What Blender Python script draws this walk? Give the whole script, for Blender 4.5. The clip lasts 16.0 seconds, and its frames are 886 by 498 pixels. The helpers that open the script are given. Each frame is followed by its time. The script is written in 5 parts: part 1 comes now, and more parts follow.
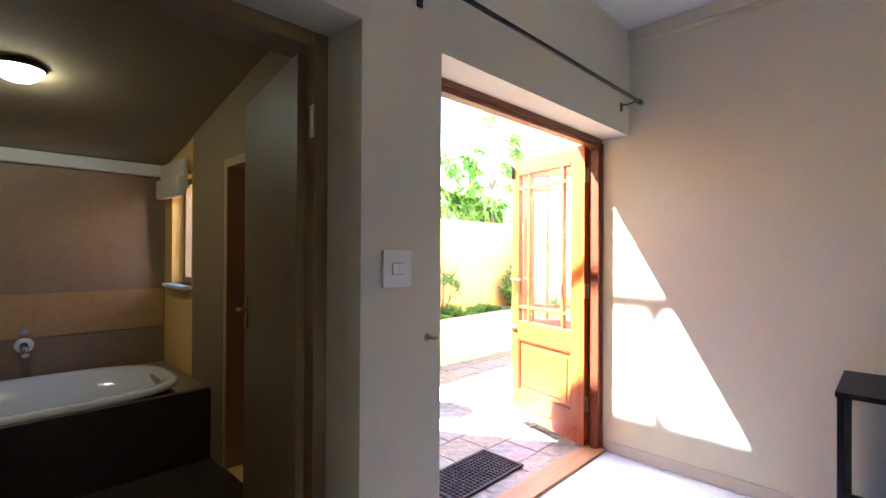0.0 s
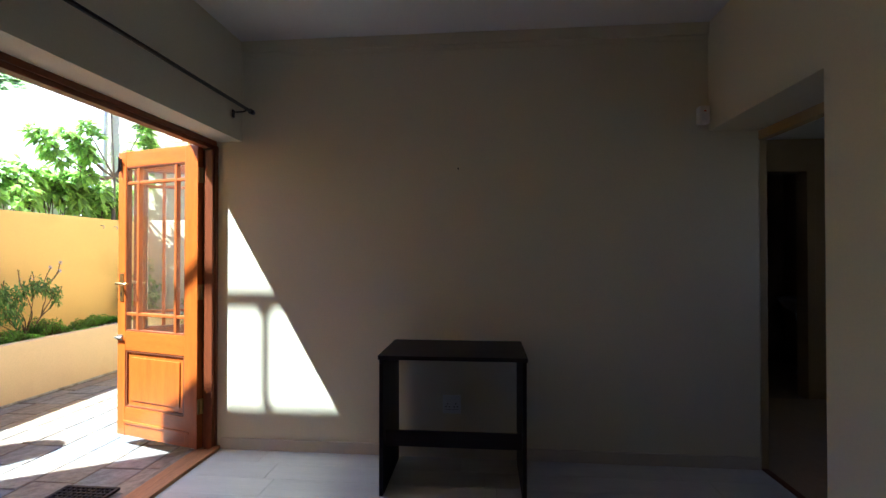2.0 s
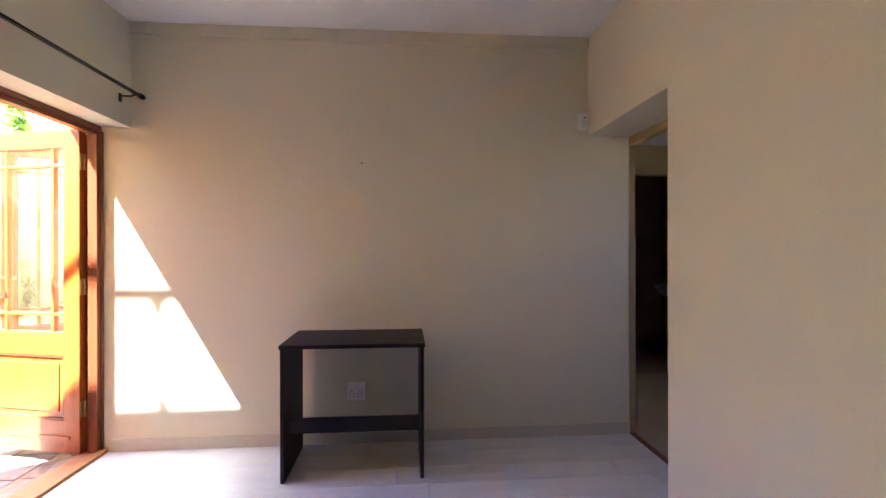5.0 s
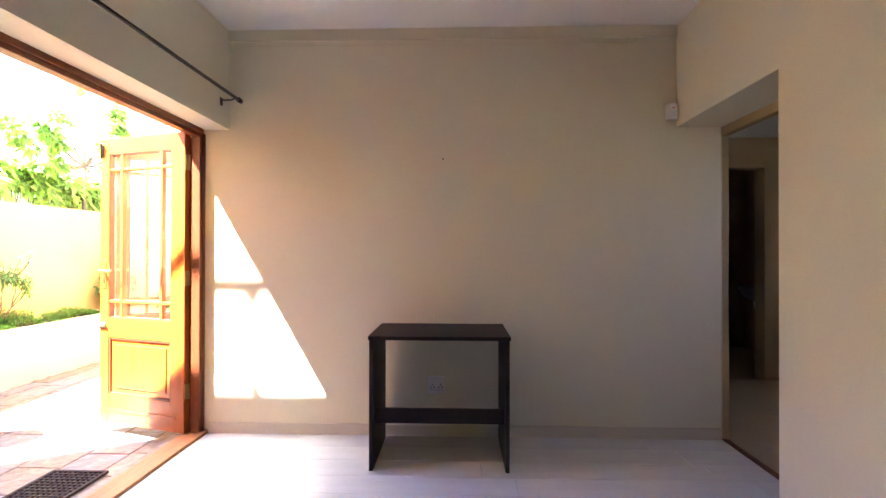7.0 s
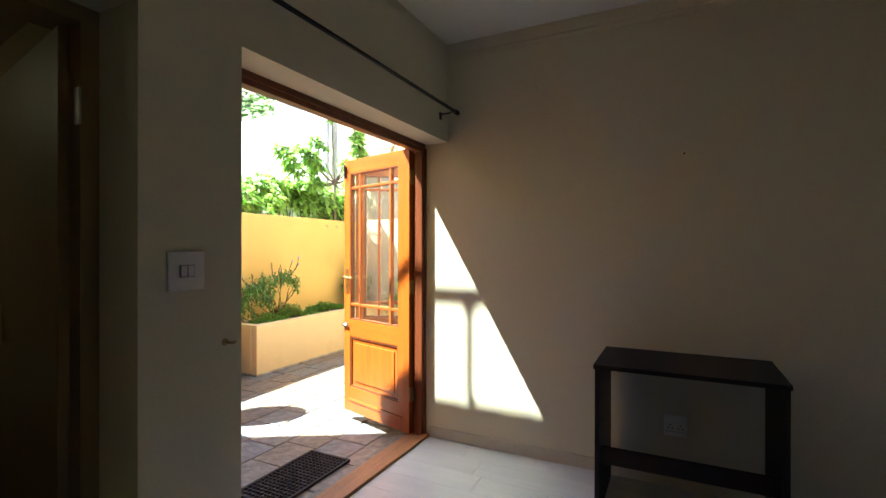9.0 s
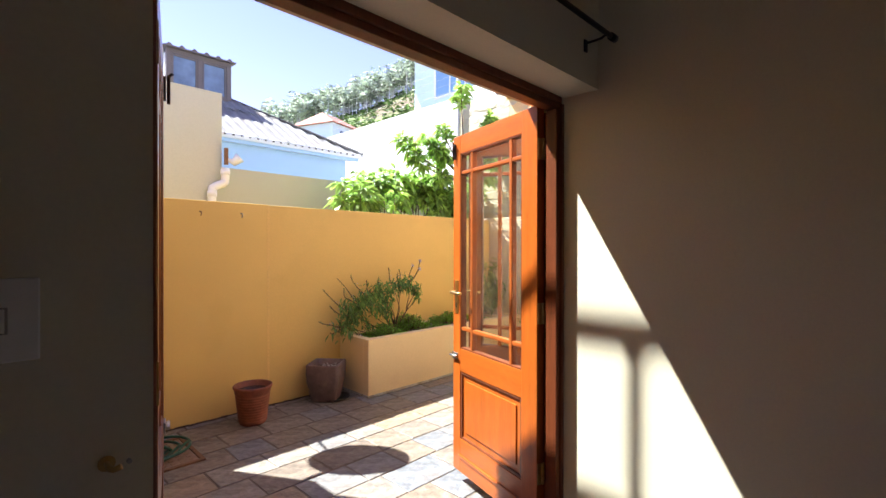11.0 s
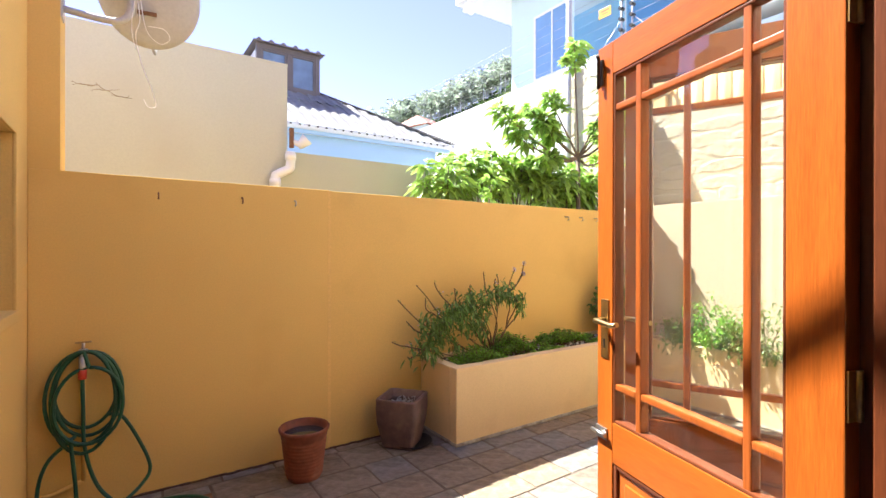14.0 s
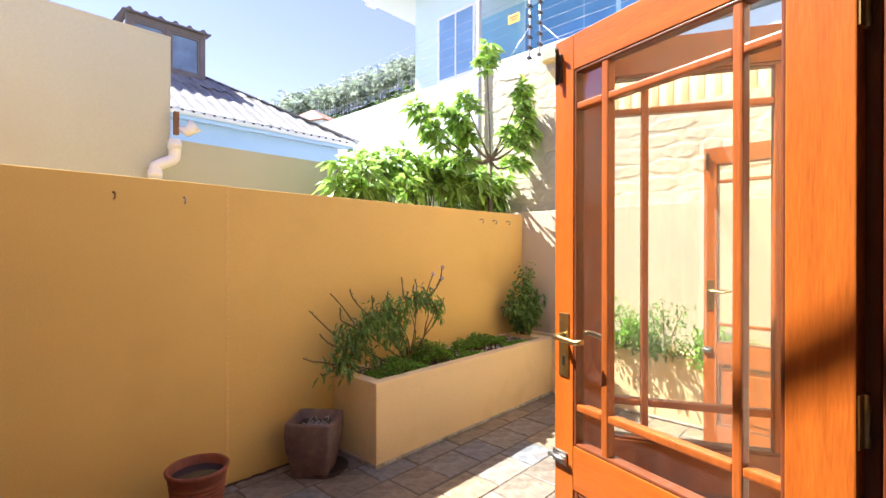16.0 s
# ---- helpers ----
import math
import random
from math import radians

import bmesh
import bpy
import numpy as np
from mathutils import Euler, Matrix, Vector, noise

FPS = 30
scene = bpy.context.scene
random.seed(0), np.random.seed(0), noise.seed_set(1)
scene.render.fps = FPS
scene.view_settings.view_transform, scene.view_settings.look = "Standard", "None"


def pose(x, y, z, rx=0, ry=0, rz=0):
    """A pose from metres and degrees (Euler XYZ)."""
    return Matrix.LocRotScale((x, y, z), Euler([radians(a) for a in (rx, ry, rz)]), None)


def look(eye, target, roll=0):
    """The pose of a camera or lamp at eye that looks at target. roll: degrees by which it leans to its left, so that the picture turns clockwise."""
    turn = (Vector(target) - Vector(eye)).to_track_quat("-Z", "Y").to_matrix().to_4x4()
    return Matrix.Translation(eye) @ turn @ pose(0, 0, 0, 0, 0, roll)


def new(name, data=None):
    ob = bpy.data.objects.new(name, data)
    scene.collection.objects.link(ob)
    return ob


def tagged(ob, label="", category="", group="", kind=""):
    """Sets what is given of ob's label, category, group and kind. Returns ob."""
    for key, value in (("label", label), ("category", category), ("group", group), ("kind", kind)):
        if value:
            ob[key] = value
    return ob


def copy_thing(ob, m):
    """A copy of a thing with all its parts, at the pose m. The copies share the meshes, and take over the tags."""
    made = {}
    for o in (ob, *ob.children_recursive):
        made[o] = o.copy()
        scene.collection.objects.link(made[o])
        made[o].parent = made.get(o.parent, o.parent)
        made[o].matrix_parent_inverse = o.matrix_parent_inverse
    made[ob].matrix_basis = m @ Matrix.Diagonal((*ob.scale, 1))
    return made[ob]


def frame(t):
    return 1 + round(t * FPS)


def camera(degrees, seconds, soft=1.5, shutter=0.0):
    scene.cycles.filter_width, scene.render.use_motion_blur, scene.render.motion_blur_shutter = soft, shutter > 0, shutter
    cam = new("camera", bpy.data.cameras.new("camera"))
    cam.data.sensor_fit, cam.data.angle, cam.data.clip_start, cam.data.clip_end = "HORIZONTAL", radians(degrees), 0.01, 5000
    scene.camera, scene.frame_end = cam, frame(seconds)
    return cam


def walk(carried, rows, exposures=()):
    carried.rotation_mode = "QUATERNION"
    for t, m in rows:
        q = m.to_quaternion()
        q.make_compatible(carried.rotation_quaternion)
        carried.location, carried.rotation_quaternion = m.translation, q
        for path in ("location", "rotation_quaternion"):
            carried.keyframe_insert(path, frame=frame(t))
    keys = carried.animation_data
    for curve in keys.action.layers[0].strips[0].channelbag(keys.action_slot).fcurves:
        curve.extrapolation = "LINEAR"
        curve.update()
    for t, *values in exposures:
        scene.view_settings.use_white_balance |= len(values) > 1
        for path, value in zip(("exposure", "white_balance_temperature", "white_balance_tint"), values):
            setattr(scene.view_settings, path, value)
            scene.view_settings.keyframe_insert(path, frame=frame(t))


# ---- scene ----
cam = camera(87.2, 16.0)
PATH = [
    (0, (-2.964, -1.228, 1.312), (-1.531, 0.167, 1.322), 0.3),
    (0.5, (-2.954, -1.429, 1.328), (-1.301, -0.303, 1.33), 0.3),
    (1, (-2.941, -1.502, 1.314), (-1.075, -0.783, 1.322), 0.1),
    (1.5, (-2.964, -1.549, 1.305), (-1.007, -1.139, 1.317), 0.2),
    (2, (-2.994, -1.627, 1.305), (-1.002, -1.448, 1.326), 0.0),
    (2.5, (-3.048, -1.676, 1.334), (-1.048, -1.646, 1.348), -0.0),
    (3, (-3.076, -1.693, 1.331), (-1.077, -1.742, 1.357), 0.0),
    (3.5, (-3.112, -1.722, 1.339), (-1.114, -1.827, 1.352), 0.1),
    (4, (-3.126, -1.761, 1.332), (-1.133, -1.928, 1.331), -0.1),
    (6.5, (-3.111, -1.614, 1.224), (-1.112, -1.701, 1.232), 0.0),
    (7, (-3.121, -1.555, 1.233), (-1.122, -1.492, 1.244), 0.1),
    (7.5, (-3.107, -1.541, 1.264), (-1.125, -1.277, 1.268), 0.1),
    (8, (-3.067, -1.503, 1.298), (-1.128, -1.013, 1.296), 0.1),
    (8.5, (-3.028, -1.478, 1.319), (-1.156, -0.773, 1.319), 0.1),
    (9, (-2.902, -1.412, 1.326), (-1.113, -0.519, 1.324), 0.1),
    (11.5, (-1.732, -0.811, 1.365), (-0.425, 0.703, 1.361), -0.0),
    (12, (-1.575, -0.659, 1.352), (-0.407, 0.965, 1.349), -0.1),
    (12.5, (-1.458, -0.496, 1.346), (-0.408, 1.207, 1.341), -0.1),
    (13, (-1.383, -0.308, 1.336), (-0.356, 1.409, 1.333), -0.0),
    (13.5, (-1.312, -0.169, 1.339), (-0.249, 1.526, 1.334), 0.0),
    (14, (-1.224, -0.046, 1.337), (-0.108, 1.614, 1.336), 0.1),
    (14.5, (-1.215, 0.065, 1.342), (-0.025, 1.673, 1.338), 0.1),
    (15, (-1.191, 0.144, 1.354), (0.122, 1.653, 1.354), 0.1),
    (15.5, (-1.197, 0.192, 1.355), (0.213, 1.612, 1.355), 0.1),
    (16, (-1.209, 0.232, 1.368), (0.243, 1.607, 1.367), 0.1),
]
EXPOSURES = [(0.0, 4.91, 5030, 4), (0.5, 3.89, 5130, -2), (1.0, 3.26, 5380, 0), (1.5, 2.86, 5280, -4), (2.0, 2.86, 5280, -4), (2.5, 3.34, 5380, 0), (3.0, 3.99, 5430, 4), (3.5, 4.51, 5660, 7), (4.0, 4.71, 5660, 7), (6.5, 5.19, 6030, 6), (7.0, 5.09, 6030, 6), (7.5, 4.66, 6030, 5),
             (8.0, 3.84, 5970, 0), (8.5, 3.49, 5920, -6), (9.0, 3.09, 5920, -9), (9.2, 3.04, 5920, -8), (11.3, 2.12, 6200, 7), (12.5, 2.22, 6200, 7), (14.0, 2.22, 6300, 7), (16.0, 2.1, 6300, 7)]
walk(cam, [(t, look(eye, target, roll)) for t, eye, target, roll in PATH], EXPOSURES)

# ---- world and sun ----
SUN_DIR = Vector((0.61, -1.0, -1.767)).normalized()  # the way the light travels
world = bpy.data.worlds.new("world")
scene.world = world
world.use_nodes = True
wn, wl = world.node_tree.nodes, world.node_tree.links
wn.clear()
sky = wn.new("ShaderNodeTexSky")
sky.sky_type = "NISHITA"
sky.sun_disc = False
sky.sun_elevation = math.asin(-SUN_DIR.z)
sky.sun_rotation = math.atan2(-SUN_DIR.x, -SUN_DIR.y)
sky.air_density, sky.dust_density, sky.ozone_density = 1.0, 0.0, 1.5
back = wn.new("ShaderNodeBackground")
back.inputs["Strength"].default_value = 0.085
wout = wn.new("ShaderNodeOutputWorld")
tone = wn.new("ShaderNodeVectorMath")
tone.operation = "MULTIPLY"
tone.inputs[1].default_value = (1.06, 0.785, 1.03)  # a slightly violet summer haze
wl.new(sky.outputs[0], tone.inputs[0])
wl.new(tone.outputs[0], back.inputs[0])
wl.new(back.outputs[0], wout.inputs[0])
sun = new("sun", bpy.data.lights.new("sun", "SUN"))
sun.data.energy, sun.data.angle, sun.data.color = 4.8, radians(0.42), (1.0, 0.96, 0.91)
sun.matrix_world = look((0, 0, 8), Vector((0, 0, 8)) + SUN_DIR)


# ---- materials ----
def material(name, colour, rough=0.7, var=0.12, fine=40.0, coarse=1.5, bump=0.15, metal=0.0, stain=None, stretch=(1, 1, 1), random_tint=0.0, spec=0.5, depth=0.004):
    m = bpy.data.materials.new(name)
    m.use_nodes = True
    n, l = m.node_tree.nodes, m.node_tree.links
    b = n["Principled BSDF"]
    b.inputs["Roughness"].default_value = rough
    b.inputs["Metallic"].default_value = metal
    b.inputs["Specular IOR Level"].default_value = spec
    co = n.new("ShaderNodeTexCoord")
    mp = n.new("ShaderNodeMapping")
    mp.inputs["Scale"].default_value = stretch
    l.new(co.outputs["Object"], mp.inputs[0])
    big, small = n.new("ShaderNodeTexNoise"), n.new("ShaderNodeTexNoise")
    big.inputs["Scale"].default_value, big.inputs["Detail"].default_value = coarse, 5.0
    small.inputs["Scale"].default_value, small.inputs["Detail"].default_value = fine, 6.0
    l.new(mp.outputs[0], big.inputs[0])
    l.new(mp.outputs[0], small.inputs[0])
    mix = n.new("ShaderNodeMath")
    mix.operation = "ADD"
    l.new(big.outputs[0], mix.inputs[0])
    l.new(small.outputs[0], mix.inputs[1])
    ramp = n.new("ShaderNodeMapRange")
    ramp.inputs["From Min"].default_value, ramp.inputs["From Max"].default_value = 0.7, 1.3
    ramp.inputs["To Min"].default_value, ramp.inputs["To Max"].default_value = 1 - var, 1 + var
    l.new(mix.outputs[0], ramp.inputs[0])
    val = ramp.outputs[0]
    if random_tint:
        info = n.new("ShaderNodeObjectInfo")
        geo = n.new("ShaderNodeNewGeometry")
        add = n.new("ShaderNodeMath")
        add.operation = "ADD"
        l.new(info.outputs["Random"], add.inputs[0])
        l.new(geo.outputs["Random Per Island"], add.inputs[1])
        fr = n.new("ShaderNodeMath")
        fr.operation = "FRACT"
        l.new(add.outputs[0], fr.inputs[0])
        r2 = n.new("ShaderNodeMapRange")
        r2.inputs["To Min"].default_value, r2.inputs["To Max"].default_value = 1 - random_tint, 1 + random_tint
        l.new(fr.outputs[0], r2.inputs[0])
        mul = n.new("ShaderNodeMath")
        mul.operation = "MULTIPLY"
        l.new(val, mul.inputs[0])
        l.new(r2.outputs[0], mul.inputs[1])
        val = mul.outputs[0]
    scale = n.new("ShaderNodeVectorMath")
    scale.operation = "SCALE"
    scale.inputs[0].default_value = colour
    l.new(val, scale.inputs["Scale"])
    out = scale.outputs[0]
    if stain:
        blot = n.new("ShaderNodeTexNoise")
        blot.inputs["Scale"].default_value, blot.inputs["Detail"].default_value = stain[1], 8.0
        l.new(co.outputs["Object"], blot.inputs[0])
        sr = n.new("ShaderNodeMapRange")
        sr.inputs["From Min"].default_value, sr.inputs["From Max"].default_value = stain[2], stain[2] + 0.14
        sr.inputs["To Max"].default_value = stain[3]
        l.new(blot.outputs[0], sr.inputs[0])
        cm = n.new("ShaderNodeMix")
        cm.data_type = "RGBA"
        l.new(sr.outputs[0], cm.inputs["Factor"])
        l.new(out, cm.inputs["A"])
        cm.inputs["B"].default_value = (*stain[0], 1)
        out = cm.outputs["Result"]
    l.new(out, b.inputs["Base Color"])
    if bump:
        bp = n.new("ShaderNodeBump")
        bp.inputs["Strength"].default_value, bp.inputs["Distance"].default_value = bump, depth
        l.new(small.outputs[0], bp.inputs["Height"])
        l.new(bp.outputs[0], b.inputs["Normal"])
    return m


def glass_material(name, tint=(0.96, 0.98, 0.97), gloss=1.0, dust=0.0):
    """Clear sheet glass; dust: the greatest share of the surface that smears and dust cover."""
    m = bpy.data.materials.new(name)
    m.use_nodes = True
    n, l = m.node_tree.nodes, m.node_tree.links
    n.clear()
    o, mx = n.new("ShaderNodeOutputMaterial"), n.new("ShaderNodeMixShader")
    tr, gl, fr = n.new("ShaderNodeBsdfTransparent"), n.new("ShaderNodeBsdfGlossy"), n.new("ShaderNodeLayerWeight")
    tr.inputs[0].default_value = (*tint, 1)
    gl.inputs["Roughness"].default_value = 0.0
    gl.inputs["Color"].default_value = (gloss, gloss, gloss, 1)
    fr.inputs["Blend"].default_value = 0.5
    pw, ma = n.new("ShaderNodeMath"), n.new("ShaderNodeMath")
    pw.operation, ma.operation = "POWER", "MULTIPLY_ADD"
    pw.inputs[1].default_value = 5.0
    ma.inputs[1].default_value, ma.inputs[2].default_value = 0.9, 0.05 if dust else 0.045
    l.new(fr.outputs["Facing"], pw.inputs[0])
    l.new(pw.outputs[0], ma.inputs[0])
    l.new(ma.outputs[0], mx.inputs[0])
    l.new(tr.outputs[0], mx.inputs[1])
    l.new(gl.outputs[0], mx.inputs[2])
    out = mx.outputs[0]
    if dust:
        co, no, mr = n.new("ShaderNodeTexCoord"), n.new("ShaderNodeTexNoise"), n.new("ShaderNodeMapRange")
        no.inputs["Scale"].default_value, no.inputs["Detail"].default_value = 9.0, 8.0
        no.inputs["Distortion"].default_value = 1.2
        mr.inputs["From Min"].default_value, mr.inputs["From Max"].default_value = 0.35, 0.75
        mr.inputs["To Min"].default_value, mr.inputs["To Max"].default_value = dust * 0.25, dust
        di, md = n.new("ShaderNodeBsdfDiffuse"), n.new("ShaderNodeMixShader")
        di.inputs[0].default_value = (0.55, 0.52, 0.47, 1)
        l.new(co.outputs["Object"], no.inputs[0])
        l.new(no.outputs[0], mr.inputs[0])
        l.new(mr.outputs[0], md.inputs[0])
        l.new(out, md.inputs[1])
        l.new(di.outputs[0], md.inputs[2])
        out = md.outputs[0]
    l.new(out, o.inputs[0])
    return m


def leaf_material(name, colour, rough=0.4):
    m = material(name, colour, rough, var=0.25, fine=60, coarse=6, bump=0.1, random_tint=0.45)
    n, l = m.node_tree.nodes, m.node_tree.links
    b, o = n["Principled BSDF"], n["Material Output"]
    t, mx = n.new("ShaderNodeBsdfTranslucent"), n.new("ShaderNodeMixShader")
    mx.inputs[0].default_value = 0.4
    src = b.inputs["Base Color"].links[0].from_socket
    l.new(src, t.inputs[0])
    l.new(b.outputs[0], mx.inputs[1])
    l.new(t.outputs[0], mx.inputs[2])
    l.new(mx.outputs[0], o.inputs[0])
    return m


def emitter(name, colour, strength):
    m = bpy.data.materials.new(name)
    m.use_nodes = True
    b = m.node_tree.nodes["Principled BSDF"]
    b.inputs["Base Color"].default_value = (*colour, 1)
    b.inputs["Emission Color"].default_value = (*colour, 1)
    b.inputs["Emission Strength"].default_value = strength
    return m


M_WALL = material("beige_wall_paint", (0.74, 0.69, 0.525), 0.75, 0.035, 90, 1.2, 0.06)
M_CEIL = material("white_ceiling_paint", (0.85, 0.84, 0.82), 0.8, 0.02, 60, 1.0, 0.05)
M_TRIM = material("cream_gloss_trim", (0.62, 0.56, 0.45), 0.45, 0.04, 60, 2, 0.04)
M_PLANK = material("whitewashed_plank", (0.67, 0.645, 0.60), 0.32, 0.08, 22, 2.2, 0.08, stretch=(9, 0.8, 1), random_tint=0.03)
M_GAP = material("dark_joint", (0.48, 0.45, 0.41), 0.9, 0.1)
M_OCHRE = material("ochre_plaster", (0.75, 0.50, 0.155), 0.85, 0.06, 120, 1.1, 0.25, stain=((0.64, 0.41, 0.115), 1.3, 0.56, 0.5))
M_OCHRE_L = material("pale_ochre_plaster", (0.72, 0.52, 0.26), 0.85, 0.06, 110, 1.4, 0.25, stain=((0.58, 0.40, 0.2), 2.2, 0.58, 0.5))
M_CREAM = material("cream_plaster", (0.60, 0.50, 0.36), 0.85, 0.06, 110, 1.4, 0.2)
M_STONE = material("yellow_painted_stone", (0.52, 0.46, 0.345), 0.85, 0.08, 18, 3, 0.6, random_tint=0.03, depth=0.015)
M_DOORF = material("red_brown_frame_wood", (0.15, 0.04, 0.014), 0.35, 0.25, 30, 3, 0.12, stretch=(9, 9, 0.7))
M_WOOD = material("orange_varnished_wood", (0.385, 0.090, 0.011), 0.30, 0.22, 26, 3, 0.12, stretch=(9, 9, 0.7), stain=((0.36, 0.09, 0.015), 2.0, 0.56, 0.5))
# darker copy of M_WOOD: dark finish plus the west leaves' shade in its colour
M_WOODD = material("shade_darkened_wood", (0.235, 0.062, 0.015), 0.32, 0.25, 26, 3, 0.12, stretch=(9, 9, 0.7))
M_MUNTIN = material("red_brown_glazing_bar", (0.32, 0.078, 0.014), 0.35, 0.25, 26, 3, 0.12, stretch=(9, 9, 0.7))
M_WOODH = material("orange_varnished_rail", (0.385, 0.090, 0.011), 0.30, 0.22, 26, 3, 0.12, stretch=(0.8, 9, 9))
M_SILL = material("worn_wood_threshold", (0.40, 0.17, 0.06), 0.5, 0.3, 30, 4, 0.3, stretch=(0.8, 9, 9))
M_GLASS = glass_material("window_glass", (0.97, 0.975, 0.96), 1.0, 0.022)
M_BLUEGLASS = glass_material("blue_tinted_glass", (0.72, 0.89, 0.95))
M_BRASS = material("worn_brass", (0.50, 0.36, 0.16), 0.35, 0.2, 60, 6, 0.1, metal=1.0)
M_STEEL = material("dull_steel", (0.42, 0.41, 0.39), 0.4, 0.15, 60, 6, 0.1, metal=1.0)
M_DARKMETAL = material("dark_bronze_metal", (0.06, 0.045, 0.035), 0.45, 0.2, 60, 6, 0.1, metal=0.6)
M_BLACK = material("black_metal", (0.015, 0.014, 0.014), 0.4, 0.1, 60, 5, 0.05)
M_WENGE = material("dark_wenge_laminate", (0.017, 0.010, 0.009), 0.5, 0.35, 30, 3, 0.06, stretch=(8, 0.7, 8), spec=0.25)
M_PLASTIC = material("white_plastic", (0.86, 0.85, 0.83), 0.35, 0.02, 40, 3, 0.02)
M_GREYP = material("shadow_line_grey", (0.30, 0.29, 0.28), 0.5, 0.05)
M_SLATE = material("slate_paver", (0.25, 0.19, 0.135), 0.42, 0.38, 16, 4.0, 1.0, stain=((0.15, 0.125, 0.105), 3.2, 0.53, 0.65), depth=0.014)
M_GROUT = material("paving_joint", (0.15, 0.122, 0.095), 0.95, 0.2, 60, 6, 0.3)
M_EARTH = material("soil", (0.085, 0.055, 0.035), 0.95, 0.3, 50, 6, 0.8, depth=0.02)


def vary_by_piece(m, colours):
    """Each piece takes one of several colours, kept in m's own grain."""
    n, l = m.node_tree.nodes, m.node_tree.links
    sc_ = [x for x in n if x.bl_idname == "ShaderNodeVectorMath"][0]
    info, rp = n.new("ShaderNodeObjectInfo"), n.new("ShaderNodeValToRGB")
    rp.color_ramp.interpolation = "CONSTANT"
    while len(rp.color_ramp.elements) < len(colours):
        rp.color_ramp.elements.new(0.5)
    for k, c in enumerate(colours):
        rp.color_ramp.elements[k].position = k / len(colours)
        rp.color_ramp.elements[k].color = (*c, 1)
    l.new(info.outputs["Random"], rp.inputs[0])
    l.new(rp.outputs[0], sc_.inputs[0])


vary_by_piece(M_SLATE, [(0.215, 0.175, 0.135), (0.19, 0.185, 0.18), (0.205, 0.175, 0.145), (0.265, 0.205, 0.14), (0.17, 0.18, 0.195), (0.23, 0.205, 0.175), (0.18, 0.148, 0.118)])
M_CEMENT = material("pale_cement", (0.45, 0.42, 0.36), 0.95, 0.35, 40, 7, 0.6, stain=((0.25, 0.2, 0.14), 9, 0.52, 0.7), depth=0.01)
M_PLANTER = material("cream_ochre_planter_paint", (0.78, 0.595, 0.33), 0.85, 0.06, 110, 1.4, 0.25, stain=((0.66, 0.48, 0.26), 2.6, 0.58, 0.5))
M_PEBBLE = material("pale_pebbles", (0.5, 0.48, 0.44), 0.7, 0.2, 40, 6, 0.2, random_tint=0.4)
M_TERRA = material("terracotta", (0.22, 0.062, 0.03), 0.65, 0.28, 30, 5, 0.25, stain=((0.42, 0.25, 0.17), 6, 0.6, 0.5))
M_POT = material("purple_brown_glaze", (0.15, 0.098, 0.09), 0.45, 0.3, 26, 5, 0.3, stain=((0.27, 0.19, 0.16), 7, 0.56, 0.6))
M_HOSE = material("green_hose", (0.012, 0.085, 0.045), 0.4, 0.2, 60, 5, 0.05)
M_RED = material("red_plastic", (0.55, 0.05, 0.02), 0.5, 0.1)
M_DISH = material("grey_dish_paint", (0.52, 0.50, 0.46), 0.55, 0.08, 50, 4, 0.05, stain=((0.40, 0.34, 0.27), 5, 0.6, 0.4))
M_GALV = material("galvanised_steel", (0.50, 0.49, 0.47), 0.5, 0.15, 50, 5, 0.05, metal=0.5)
M_RUST = material("rust", (0.20, 0.10, 0.045), 0.8, 0.35, 50, 8, 0.4)
M_BLOCK = material("beige_render", (0.55, 0.545, 0.43), 0.85, 0.05, 80, 0.9, 0.12, stain=((0.50, 0.47, 0.37), 0.9, 0.56, 0.5))
M_CRACK = material("bared_tan_plaster", (0.36, 0.30, 0.20), 0.95, 0.3, 60, 8, 0.3)
M_BLUE = material("pale_blue_render", (0.42, 0.60, 0.80), 0.8, 0.05, 60, 1.0, 0.1)
M_WHITE = material("white_render", (0.80, 0.80, 0.79), 0.8, 0.04, 60, 0.8, 0.08)
M_WHITEB = material("pale_aqua_render", (0.62, 0.76, 0.78), 0.8, 0.04, 60, 0.8, 0.08)
M_ROOF = material("weathered_roof_sheet", (0.22, 0.21, 0.20), 0.75, 0.25, 8, 1.5, 0.2, stain=((0.17, 0.14, 0.12), 1.8, 0.53, 0.7), random_tint=0.08)
M_REDROOF = material("red_roof_tile", (0.34, 0.14, 0.10), 0.8, 0.15, 8, 1.5, 0.2)
M_MAT = material("brown_rubber_mat", (0.035, 0.026, 0.02), 0.8, 0.2, 60, 6, 0.2)
M_SIGN = material("orange_sign", (0.85, 0.38, 0.03), 0.5, 0.05)
M_BARK = material("grey_bark", (0.17, 0.13, 0.095), 0.9, 0.25, 40, 6, 0.5)
M_STEM = material("brown_stem", (0.16, 0.10, 0.055), 0.85, 0.25, 40, 6, 0.3)
M_LEAF = leaf_material("fig_leaf", (0.36, 0.54, 0.12))
M_LEAF2 = leaf_material("dull_shrub_leaf", (0.17, 0.30, 0.07))
M_LEAF3 = leaf_material("groundcover_leaf", (0.20, 0.41, 0.045))
M_FLOWER = material("pale_lilac_petal", (0.62, 0.55, 0.66), 0.7, 0.1, random_tint=0.1)
M_HILL = material("hillside_grass", (0.13, 0.19, 0.055), 0.95, 0.4, 0.35, 0.02, 0.0, stain=((0.17, 0.12, 0.085), 0.018, 0.50, 0.9))
